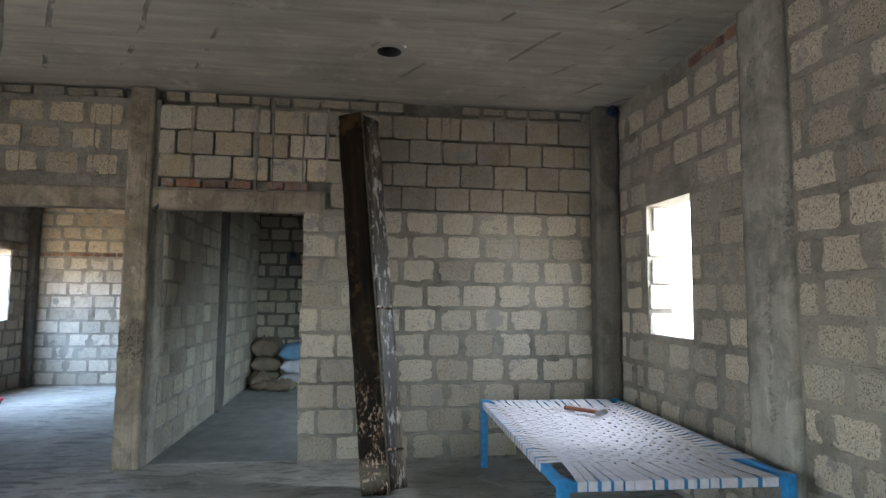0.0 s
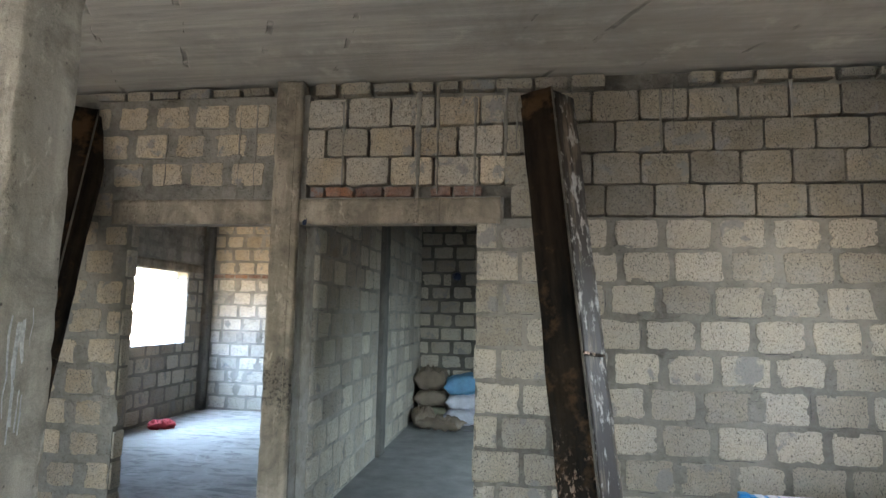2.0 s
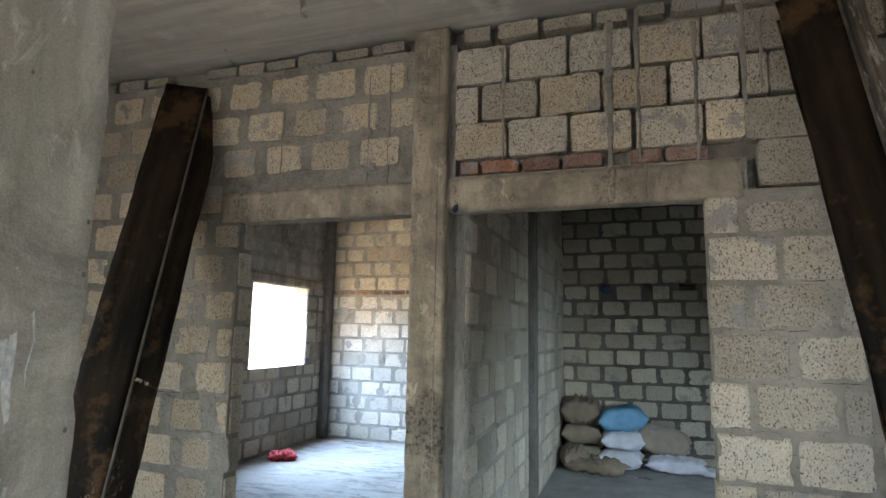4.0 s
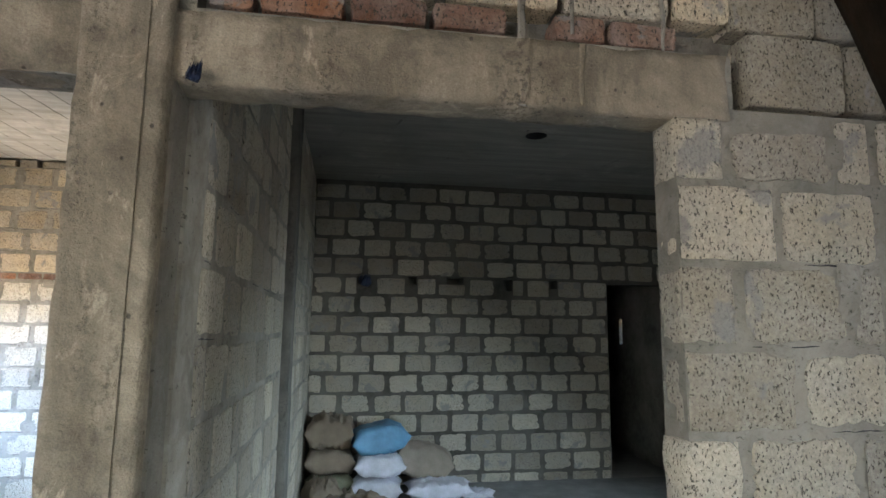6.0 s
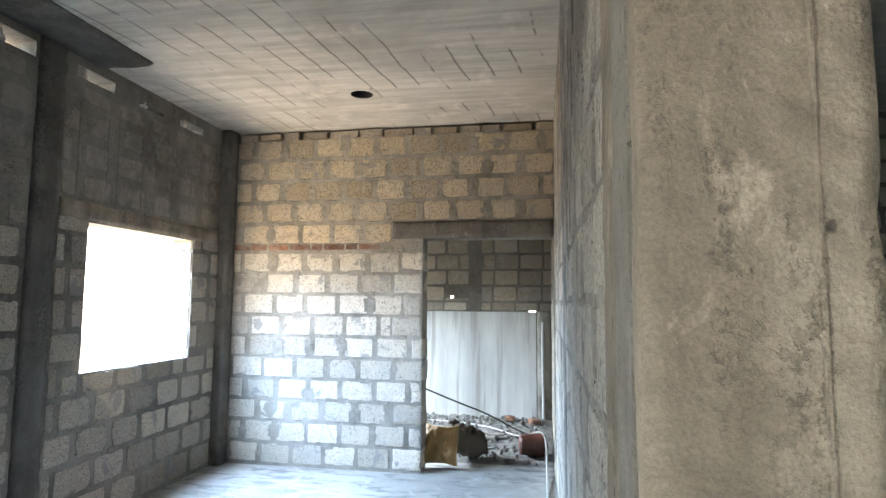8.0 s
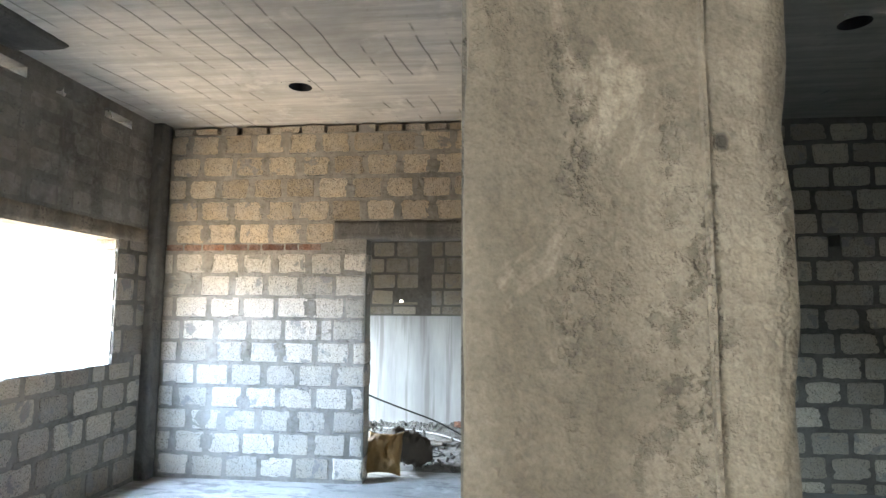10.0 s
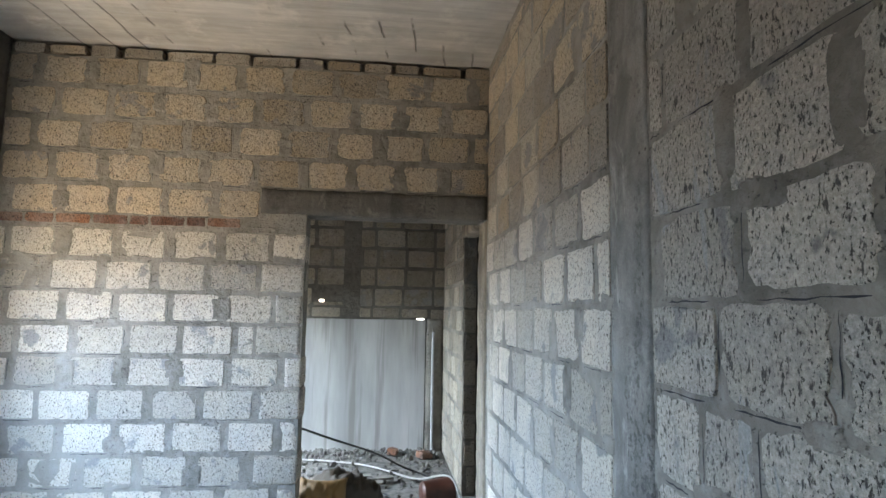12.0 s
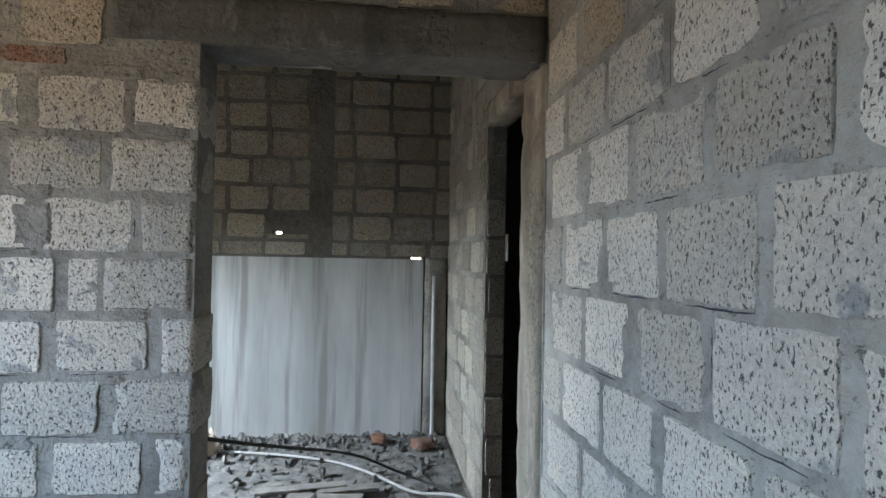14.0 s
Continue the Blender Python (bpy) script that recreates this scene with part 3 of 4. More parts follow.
JOINTS_JAMB = {9: -0.389, 8: -0.253, 7: -0.376, 6: -0.226, 5: -0.382, 4: -0.242, 3: -0.38, 2: -0.24, 1: -0.385, 0: -0.235}


def corner_blocks(parent, front, edge, back, inner, tops, course, base, side, seed, material, gap=0.02):
    """Whole blocks that turn the corner of a doorway, standing a little proud and out of line."""
    r = random.Random(seed)
    for k, u in tops.items():
        z0, z1 = base + course * k + gap * 0.45, base + course * (k + 1) - gap * 0.45
        out = edge - side * r.uniform(-0.008, 0.014)
        stop = u - side * gap * r.uniform(0.5, 0.9)
        lo, hi = min(out, stop), max(out, stop)
        bm = rough_box(bmesh.new(), (lo, front - r.uniform(0.003, 0.007), max(z0, 0.0)), (hi, back + 0.003, min(z1, inner)), 0.024, 0.0035, 0.011, seed + k)
        finish("block", bm, material, parent, smooth=True)


blocks(A, "-y", YA, -4.95, -1.94, 0, 2.955, [DOOR_1, LINTEL_A, (-1.94, -1.72, 0, 4)], TAN, 0.036, 1.6, 0.302, offset=0.3, cracks=0.2, wipe=SMEARS_GREY, wipes=0.5, joints={13: -2.569, 12: -2.417, 11: -2.582, 5: -3.284, 4: -3.43, 6: -3.43})
corner_blocks(A, YA, -0.53, YA + TA, 2.055, JOINTS_JAMB, COURSE, BASE, 1, 61, M_BLOCK)
CORNERS_A = [(-0.6, u, BASE + COURSE * k + 0.02, BASE + COURSE * (k + 1) - 0.02) for k, u in JOINTS_JAMB.items()]
blocks(A, "-y", YA, -0.53, 0.03, 0, 2.08, [LINTEL_A, *CORNERS_A], CRISP, 0.018, 1.25, 0.31, cracks=0.4, wipe=SMEARS_GREY, joints=JOINTS_JAMB)
blocks(A, "-y", YA, 0.06, 1.97, 0, 2.08, [], CRISP, 0.02, 1.7, 0.31, cracks=0.3, wipe=SMEARS_GREY, joints=JOINTS_A)
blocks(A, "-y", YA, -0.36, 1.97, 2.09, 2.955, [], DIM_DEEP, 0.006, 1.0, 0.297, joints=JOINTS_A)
blocks(A, "-y", YA, -1.705, -0.355, 2.315, 2.955, [], DEEP, 0.007, 1.4, 0.303, joints={13: -0.82, 12: -0.967, 11: -0.822})
u = XL
while u < 1.95:
    w = rng.uniform(0.16, 0.3)
    if rng.random() < 0.82 and not -1.95 < u + w / 2 < -1.7:
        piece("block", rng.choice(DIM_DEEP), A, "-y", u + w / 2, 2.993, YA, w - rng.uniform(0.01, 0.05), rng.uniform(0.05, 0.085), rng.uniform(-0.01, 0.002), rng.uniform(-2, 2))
    u += w
u = -1.68
while u < -0.55:
    w = rng.choice((0.11, 0.15, 0.2, 0.21))
    if not -1.02 < u + w / 2 < -0.9:
        piece("brick", rng.choice(BRICKS), A, "-y", u + w / 2, 2.272, YA, w - 0.012, 0.066, rng.uniform(-0.012, 0.0), rng.uniform(-2, 2))
    u += w
# jamb ends
blocks(A, "+x", -3.0, YA + 0.004, YA + TA - 0.004, 0, 2.05, [], END, 0.02, 1, 0.5, 0.0, 0.0, 0.01)
drips(A, "-y", YA - 0.004, [(-0.93, 2.95, 0.9, 0.06), (-0.80, 3.0, 0.75, 0.035), (-1.45, 2.9, 0.6, 0.03), (-0.35, 2.95, 0.5, 0.04), (-0.28, 2.9, 0.35, 0.03), (0.62, 2.92, 0.4, 0.03), (0.70, 2.95, 0.3, 0.02), (1.4, 2.95, 0.28, 0.03), (-2.2, 2.85, 0.6, 0.02), (-2.08, 2.9, 0.75, 0.025), (-2.75, 2.7, 0.4, 0.02), (-0.55, 2.9, 0.7, 0.03)])

R = walls["R"]
blocks(R, "-x", XR, 0.3, 4.75, 0, 2.93, [(W_SLIT[0], W_SLIT[1], W_SLIT[2], 2.2), (2.69, 3.06, 0, 4), *TOP_R], RAGGED, 0.032, 1.5, 0.325, offset=0.1, cracks=0.2, wipe=SMEARS_GREY, wipes=0.45)
blocks(R, "-x", XR, YA + T, YC, 0, 3.0, TOP_R, CRISP, 0.03, 1.3, offset=0.4)
blocks(R, "+y", W_SLIT[0], XR + 0.01, XR + T - 0.01, W_SLIT[2], W_SLIT[3], [], END, 0.02, 1, 0.5, 0, 0, 0.012)
blocks(R, "-y", W_SLIT[1], XR + 0.01, XR + T - 0.01, W_SLIT[2], W_SLIT[3], [], END, 0.02, 1, 0.5, 0, 0, 0.012)

u = 2.2
while u < 4.0:
    w = rng.choice((0.12, 0.18, 0.21))
    if rng.random() < 0.75 and not 3.88 < u + w / 2 < 4.02:
        piece("brick", rng.choice(BRICKS), R, "-x", u + w / 2, 2.985, XR, w - 0.014, rng.uniform(0.05, 0.075), rng.uniform(0.0, 0.012), rng.uniform(-5, 5))
    u += w
L = walls["L"]
W_SKIP = (W_WIDE[0], W_WIDE[1], W_WIDE[2], W_WIDE[3])
blocks(L, "+x", XL, YA + T, YB - 0.12, 0, 1.99, [W_SKIP, (7.2, 7.42, 0, 4)], CRISP, 0.026, 1.5, 0.31, offset=0.2)
blocks(L, "+x", XL, YA + T, YB - 0.12, 2.1, 2.85, [(7.2, 7.42, 0, 4)], SMEARED, 0.06, 1.5, 0.33, offset=0.6)
drips(L, "+x", XL + 0.002, [(7.55, 2.75, 0.6, 0.04), (7.8, 2.7, 0.5, 0.03), (7.9, 2.8, 0.7, 0.03), (8.15, 2.75, 0.65, 0.05), (8.3, 2.6, 0.5, 0.03), (8.5, 2.8, 0.6, 0.04), (8.75, 2.7, 0.5, 0.03)])
blocks(L, "-y", W_WIDE[1], XL - T + 0.01, XL - 0.01, W_WIDE[2], W_WIDE[3], [], END, 0.02, 1, 0.5, 0, 0, 0.01)
blocks(L, "+y", W_WIDE[0], XL - T + 0.01, XL - 0.01, W_WIDE[2], W_WIDE[3], [], END, 0.02, 1, 0.5, 0, 0, 0.01)

P = walls["P"]
JOINTS_P = {13: 7.61, 12: 7.46, 11: 7.61, 10: 8.142, 9: 7.803, 8: 7.61, 7: 7.46, 6: 7.618, 5: 7.454, 4: 7.625, 3: 7.46, 2: 7.62, 1: 7.46, 0: 7.61}
blocks(P, "-x", PX0, 5.17, 7.08, 0, 3.0, [], GREY, 0.013, 1.3, 0.325, offset=0.35, jitter=0.02, cracks=0.75, wipe=SMEARS_RENDER, wipes=0.5)
blocks(P, "-x", PX0, 7.35, YB, 0, 1.87, [], FLUSH, 0.018, 1.7, 0.302, cracks=0.55, wipe=SMEARS_RENDER, joints=JOINTS_P)
blocks(P, "-x", PX0, 7.35, YB, 1.89, 3.0, [], TAN_FLUSH, 0.014, 1.3, 0.302, cracks=0.9, wipe=SMEARS_RENDER, wipes=0.25, joints=JOINTS_P)
blocks(P, "+x", PX1, 5.17, YC, 0, 3.0, [(7.09, 7.34, 0, 4)], CRISP, 0.02, 1.4, 0.30, offset=0.1, cracks=0.25)
blocks(walls["Q"], "-x", PX0, DOOR_P[1] + 0.02, YD, 0, 3.0, [], CRISP, 0.024, 1.2, 0.31, offset=0.1)
blocks(walls["Q"], "-y", DOOR_P[1], PX0 + 0.005, PX2 - 0.005, 0, 2.06, [], END, 0.014, 1, 0.5, 0, 0, 0.008)

B = walls["B"]
JOINTS_B = {9: -3.855, 8: -3.926, 7: -3.831, 6: -3.756, 5: -3.776, 4: -3.92, 3: -3.782, 2: -3.957, 1: -3.79, 0: -3.93}
CORNERS_B = {9: -3.26, 8: -3.317, 7: -3.226, 6: -3.331, 5: -3.156, 4: -3.293, 3: -3.17, 2: -3.31, 1: -3.18, 0: -3.32}
corner_blocks(B, YB, DOOR_B[0], YB + T, 1.98, CORNERS_B, 0.1891, BASE, -1, 83, M_PALE_BLOCK)
SKIP_B = [(u, -2.9, BASE + 0.1891 * k + 0.02, BASE + 0.1891 * (k + 1) - 0.02) for k, u in CORNERS_B.items()]
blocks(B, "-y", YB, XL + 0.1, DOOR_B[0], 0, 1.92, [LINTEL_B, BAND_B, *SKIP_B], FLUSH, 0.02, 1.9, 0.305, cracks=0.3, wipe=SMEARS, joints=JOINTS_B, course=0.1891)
blocks(B, "-y", YB, XL + 0.1, PX0, 1.99, 2.965, [LINTEL_B], TAN, 0.026, 1.3, 0.296, cracks=0.45, wipe=SMEARS, wipes=0.5, joints={0: -3.899, 1: -3.968, 2: -3.796, 3: -3.961, 4: -3.787}, course=0.2, base=1.975)
u = XL + 0.1
while u < PX0 - 0.1:
    w = rng.uniform(0.15, 0.3)
    if rng.random() < 0.85:
        piece("block", rng.choice(DEEP), B, "-y", u + w / 2, 3.0, YB, w - rng.uniform(0.01, 0.05), rng.uniform(0.05, 0.08), rng.uniform(-0.01, 0.002), rng.uniform(-2, 2))
    u += w
u = BAND_B[0]
while u < BAND_B[1] - 0.08:
    w = rng.choice((0.12, 0.17, 0.21))
    piece("brick", rng.choice(BRICKS), B, "-y", u + w / 2, 1.956, YB, w - 0.012, 0.055, rng.uniform(-0.004, 0.004), rng.uniform(-2, 2))
    u += w

C = walls["C"]
JOINTS_C = {15: -0.45, 14: -0.605, 13: -0.45, 12: -0.6, 11: -0.883, 10: -0.45, 9: -0.628, 8: -0.488, 7: -0.598, 6: -0.475, 5: -0.623, 4: -0.458, 3: -0.621, 2: -0.429, 1: -0.6}
blocks(C, "-y", YC, PX1, XR, 0, 3.0, [DOOR_C, *VENTS], CRISP, 0.024, 1.6, 0.318, joints=JOINTS_C, course=0.1957, base=-0.098)

D = walls["D"]
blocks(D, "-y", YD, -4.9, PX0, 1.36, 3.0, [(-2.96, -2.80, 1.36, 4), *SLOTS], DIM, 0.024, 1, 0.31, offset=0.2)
plaster = slab("plaster", M_PLASTER, along_x, [-4.9, -2.10], [0.0, 1.345], YD - 0.016, YD - 0.001, [], D)

# ---- smeared mortar ----
smears(P, "-x", PX0, 5.2, 7.05, 0, 3.0, 60, [], SMEARS_RENDER, 1.15, 0.002)
smears(P, "-x", PX0, 7.36, 9.3, 0, 3.0, 50, [], SMEARS_RENDER, 1.0, 0.002)
smears(B, "-y", YB, -4.8, -3.1, 0, 2.0, 60, [DOOR_B, LINTEL_B, BAND_B], SMEARS, 0.95, 0.002, 0.1891)
smears(B, "-y", YB, -4.8, PX0 - 0.05, 2.05, 2.95, 60, [LINTEL_B], SMEARS, 0.9, 0.0045, 0.2, 1.975 - 2.0)
smears(A, "-y", YA, -4.8, -2.0, 0, 2.95, 75, [DOOR_1, LINTEL_A], SMEARS_GREY, 1.1)
smears(A, "-y", YA, -0.45, 1.95, 0, 2.05, 70, [DOOR_2, LINTEL_A], SMEARS_GREY, 0.9)
smears(R, "-x", XR, 0.5, 4.7, 0, 2.95, 90, [W_SLIT, (2.65, 3.1, 0, 4)], SMEARS_GREY, 1.2)
smears(L, "+x", XL, 5.2, 9.1, 0, 1.95, 50, [W_SKIP, (7.2, 7.42, 0, 4)], SMEARS_GREY, 0.9)
rough("pale_panel", (PX0 - 0.006, 7.09, 0), (PX0 + 0.028, 7.34, H), M_CONC_GREY, P, 0.025, 0.004, 0.012, 41)

# ---- ceiling boxes ----
def ceiling_box(x, y, r):
    """A round fan box cast into the slab: a plate with a round hole and a dark cup above it."""
    ob = new("ceiling_fan_box")
    ob.location = (x, y, H)
    tagged(ob, "round dark fan box cast into the concrete ceiling", "fan box", "fan boxes")
    n = 24
    ring = [(math.cos(2 * math.pi * (i + 0.5) / n), math.sin(2 * math.pi * (i + 0.5) / n)) for i in range(n)]
    bm = bmesh.new()
    inner = [bm.verts.new((c * r, s * r, 0)) for c, s in ring]
    outer = [bm.verts.new((c * 0.115 / max(abs(c), abs(s)), s * 0.115 / max(abs(c), abs(s)), -0.003)) for c, s in ring]
    for i in range(n):
        j = (i + 1) % n
        bm.faces.new([inner[i], inner[j], outer[j], outer[i]])
    part("plate", bm, M_CEIL_A if y < 5 else M_CEIL_B if x < -2 else M_CEIL_C, ob)
    bm = bmesh.new()
    low = [bm.verts.new((c * r, s * r, 0.0)) for c, s in ring]
    top = [bm.verts.new((c * r * 0.96, s * r * 0.96, 0.09)) for c, s in ring]
    for i in range(n):
        j = (i + 1) % n
        bm.faces.new([low[i], low[j], top[j], top[i]])
    bm.faces.new(top)
    part("cup", bm, M_DARK, ob)


for x, y in BOXES:
    ceiling_box(x, y, 0.085)


# ---- charpai ----
M_BLUE = mat("blue_paint", plain(0.025, 0.25, 0.56, 0.45, 0.0, 0.2, 25))
M_WEB = mat("white_webbing", plain(0.62, 0.61, 0.66, 0.7, 0.0, 0.12, 30, 0.3))


def ribbon(bm, pts, across, width, thick=0.002):
    """A flat band along pts, with its width along the vector across."""
    across = Vector(across).normalized() * width / 2
    rows = []
    for i, p in enumerate(pts):
        p = Vector(p)
        t = (Vector(pts[min(i + 1, len(pts) - 1)]) - Vector(pts[max(i - 1, 0)])).normalized()
        up = t.cross(across).normalized() * thick
        rows.append([bm.verts.new(p - across), bm.verts.new(p + across), bm.verts.new(p + across + up), bm.verts.new(p - across + up)])
    for a, b in zip(rows, rows[1:]):
        for j in range(4):
            bm.faces.new([a[j], a[(j + 1) % 4], b[(j + 1) % 4], b[j]])
    bm.faces.new(rows[0][::-1]), bm.faces.new(rows[-1])
    bmesh.ops.recalc_face_normals(bm, faces=bm.faces)


def bar(lo, hi, bevel=0.004):
    bm = bmesh.new()
    c = [(a + b) / 2 for a, b in zip(lo, hi)]
    bmesh.ops.create_cube(bm, size=1, matrix=Matrix.Translation(c) @ Matrix.Diagonal((*[b - a for a, b in zip(lo, hi)], 1)))
    bmesh.ops.bevel(bm, geom=bm.edges[:], offset=bevel, segments=2, affect="EDGES")
    return bm


bed = new("charpai_bed")
bed.matrix_basis = pose(0.885, 2.60, 0, 0, 0, -1.5)
tagged(bed, "blue metal charpai bed with white woven straps beside the wall", "bed")
BW, BL, BH, RAIL = 1.15, 2.10, 0.52, 0.045
part("rail", bar((0, 0, BH - RAIL), (BW, RAIL, BH)), M_BLUE, bed)
part("rail", bar((0, BL - RAIL, BH - RAIL), (BW, BL, BH)), M_BLUE, bed)
part("rail", bar((0, RAIL, BH - RAIL), (RAIL, BL - RAIL, BH)), M_BLUE, bed)
part("rail", bar((BW - RAIL, RAIL, BH - RAIL), (BW, BL - RAIL, BH)), M_BLUE, bed)
for x in (0, BW - RAIL):
    for y in (0, BL - RAIL):
        part("leg", bar((x - 0.004, y - 0.004, 0), (x + RAIL + 0.004, y + RAIL + 0.004, BH + 0.012)), M_BLUE, bed)


def sag(x, y):
    fx, fy = (x / BW - 0.5) * 2, (y / BL - 0.5) * 2
    return BH + 0.004 - 0.05 * max(0, 1 - fx * fx) * max(0, 1 - fy * fy)


cross_y = [0.40 + 0.052 * i for i in range(29)]
long_x = [0.15 + 0.0475 * i for i in range(19)]
for i, x in enumerate(long_x):
    bm = bmesh.new()
    drift = (rng.uniform(-0.012, 0.012), rng.uniform(-0.012, 0.012))
    spread = 1.09
    xe = BW / 2 + (x - BW / 2) * spread
    pts = [(xe + drift[0], -0.004, BH - RAIL + 0.004), (xe + drift[0], -0.004, BH + 0.002), (xe + drift[0], RAIL, BH + 0.003)]
    for j in range(1, 56):
        y = RAIL + (BL - 2 * RAIL) * j / 56
        f = min(1, min(y, BL - y) / 0.4)
        wave = 0.0035 * (1 if (round((y - 0.4) / 0.052) + i) % 2 else -1) if 0.36 < y < 1.9 else 0
        pts.append((xe + (x - xe) * f + drift[0] * (1 - f), y, sag(x, y) + wave))
    pts += [(xe + drift[1], BL - RAIL, BH + 0.003), (xe + drift[1], BL + 0.004, BH + 0.002), (xe + drift[1], BL + 0.004, BH - RAIL + 0.004)]
    ribbon(bm, pts, (1, 0, 0), 0.043)
    part("lengthwise_strap", bm, M_WEB, bed)
for i, y in enumerate(cross_y):
    bm = bmesh.new()
    dy = rng.uniform(-0.008, 0.008)
    ye = BL / 2 + (y - BL / 2) * 1.12 + dy
    pts = [(-0.004, ye, BH - RAIL + 0.004), (-0.004, ye, BH + 0.002), (RAIL, ye, BH + 0.003)]
    for j in range(1, 30):
        x = RAIL + (BW - 2 * RAIL) * j / 30
        f = min(1, min(x, BW - x) / 0.2)
        wave = -0.0035 * (1 if (round((x - 0.15) / 0.0475) + i) % 2 else -1) if 0.12 < x < 1.03 else 0
        pts.append((x, ye + (y - ye) * f, sag(x, y) + wave))
    pts += [(BW - RAIL, ye, BH + 0.003), (BW + 0.004, ye, BH + 0.002), (BW + 0.004, ye, BH - RAIL + 0.004)]
    ribbon(bm, pts, (0, 1, 0), 0.036)
    part("cross_strap", bm, M_WEB, bed)


def tube(name, pts, radius, material, parent=None, label="", res=3):
    cu = bpy.data.curves.new(name, "CURVE")
    cu.dimensions, cu.bevel_depth, cu.bevel_resolution, cu.use_fill_caps = "3D", radius, res, True
    sp = cu.splines.new("NURBS")
    sp.points.add(len(pts) - 1)
    for p, q in zip(sp.points, pts):
        p.co = (*q, 1)
    sp.use_endpoint_u, sp.order_u, sp.resolution_u = True, 4, 8
    cu.materials.append(material)
    tmp = new(name, cu)
    me = bpy.data.meshes.new_from_object(tmp.evaluated_get(bpy.context.evaluated_depsgraph_get()))
    bpy.data.objects.remove(tmp)
    me.name = name
    ob = new(name, me)
    ob.parent = parent
    return tagged(ob, label) if label else ob


M_WOODH = mat("worn_handle_wood", plain(0.22, 0.08, 0.04, 0.6, 0, 0.2, 30))
M_STEEL = mat("dull_steel", plain(0.30, 0.30, 0.31, 0.45, 0.8, 0.2, 40))
hammer = new("hammer")
hammer.matrix_basis = pose(1.71, 4.10, BH - 0.012, 0, 0, 130)
tagged(hammer, "claw hammer with red-brown handle lying on the straps", "hammer")
tube("handle", [(0.02, 0, 0.018), (0.1, 0, 0.02), (0.2, 0, 0.018), (0.3, 0, 0.017)], 0.015, M_WOODH, hammer)
part("head", bar((-0.02, -0.075, 0.002), (0.022, 0.06, 0.036), 0.008), M_STEEL, hammer)

# ---- leaning formwork troughs ----
def height(n):
    z = n.t.nodes.new("ShaderNodeSeparateXYZ")
    n.put(z.inputs[0], n.co)
    return z.outputs[2]


def sooty(n, b):
    up = n.stretch(1, 1, 0.15, n.co)
    z = height(n)
    col = n.mix(n.ramp(n.noise(7, 5, 0.65, up), (0.4, 0.0), (0.7, 1.0)), (0.003, 0.0025, 0.002), (0.026, 0.017, 0.01))
    rust = n.ramp(n.noise(3, 5, 0.7, n.co), (0.52, 0.0), (0.62, 0.7))
    col = n.mix(rust, col, (0.075, 0.042, 0.02))
    bare = n.ramp(n.math("ADD", n.math("ABSOLUTE", n.math("SUBTRACT", z, 0.13)), n.math("MULTIPLY", n.noise(8, 4, 0.7, up), 0.3)), (0.2, 0.8), (0.27, 0.0))
    col = n.mix(bare, col, (0.12, 0.10, 0.075))
    low = n.ramp(z, (0.35, 1.0), (0.95, 0.0))
    crust = n.math("MULTIPLY", n.ramp(n.noise(45, 4, 0.7, n.stretch(1, 1, 0.6, n.co)), (0.53, 0.0), (0.57, 1.0)), n.math("MULTIPLY", low, n.ramp(n.noise(5, 3, 0.6, n.co), (0.46, 0.0), (0.54, 1.0))))
    col = n.mix(crust, col, n.mix(n.noise(25, 3, 0.6, n.co), (0.30, 0.10, 0.025), (0.62, 0.56, 0.47)))
    n.put(b.inputs["Base Color"], col)
    n.put(b.inputs["Roughness"], n.ramp(n.noise(8, 3, 0.6, n.co), (0.3, 0.45), (0.7, 0.75)))
    b.inputs["Specular IOR Level"].default_value = 0.07
    n.bump(b, (crust, 0.7, 0.006), (n.noise(12, 4, 0.7, n.co), 0.4, 0.012))


def scraped(n, b):
    up = n.stretch(1, 1, 0.1, n.co)
    z = height(n)
    streak = n.noise(10, 5, 0.7, up)
    col = n.mix(n.ramp(streak, (0.52, 0.0), (0.68, 1.0)), (0.02, 0.014, 0.009), (0.15, 0.118, 0.083))
    crust = n.ramp(n.noise(16, 5, 0.75, n.stretch(1, 1, 0.35, n.co)), (0.54, 0.0), (0.60, 0.85))
    below = n.ramp(z, (1.22, 1.0), (1.26, 0.0))
    col = n.mix(n.math("MULTIPLY", crust, below), col, n.mix(n.noise(40, 3, 0.6, n.co), (0.17, 0.14, 0.11), (0.46, 0.45, 0.43)))
    n.put(b.inputs["Base Color"], col)
    b.inputs["Roughness"].default_value = 0.55
    b.inputs["Specular IOR Level"].default_value = 0.3
    n.bump(b, (n.noise(20, 4, 0.7, up), 0.4, 0.01), (crust, 0.4, 0.005))


M_SOOT = mat("oily_formwork_steel", sooty)
M_SCRAPE = mat("scraped_formwork_steel", scraped)
M_LIP = mat("worn_steel_edge", plain(0.10, 0.085, 0.062, 0.6, 0.0, 0.4, 9))


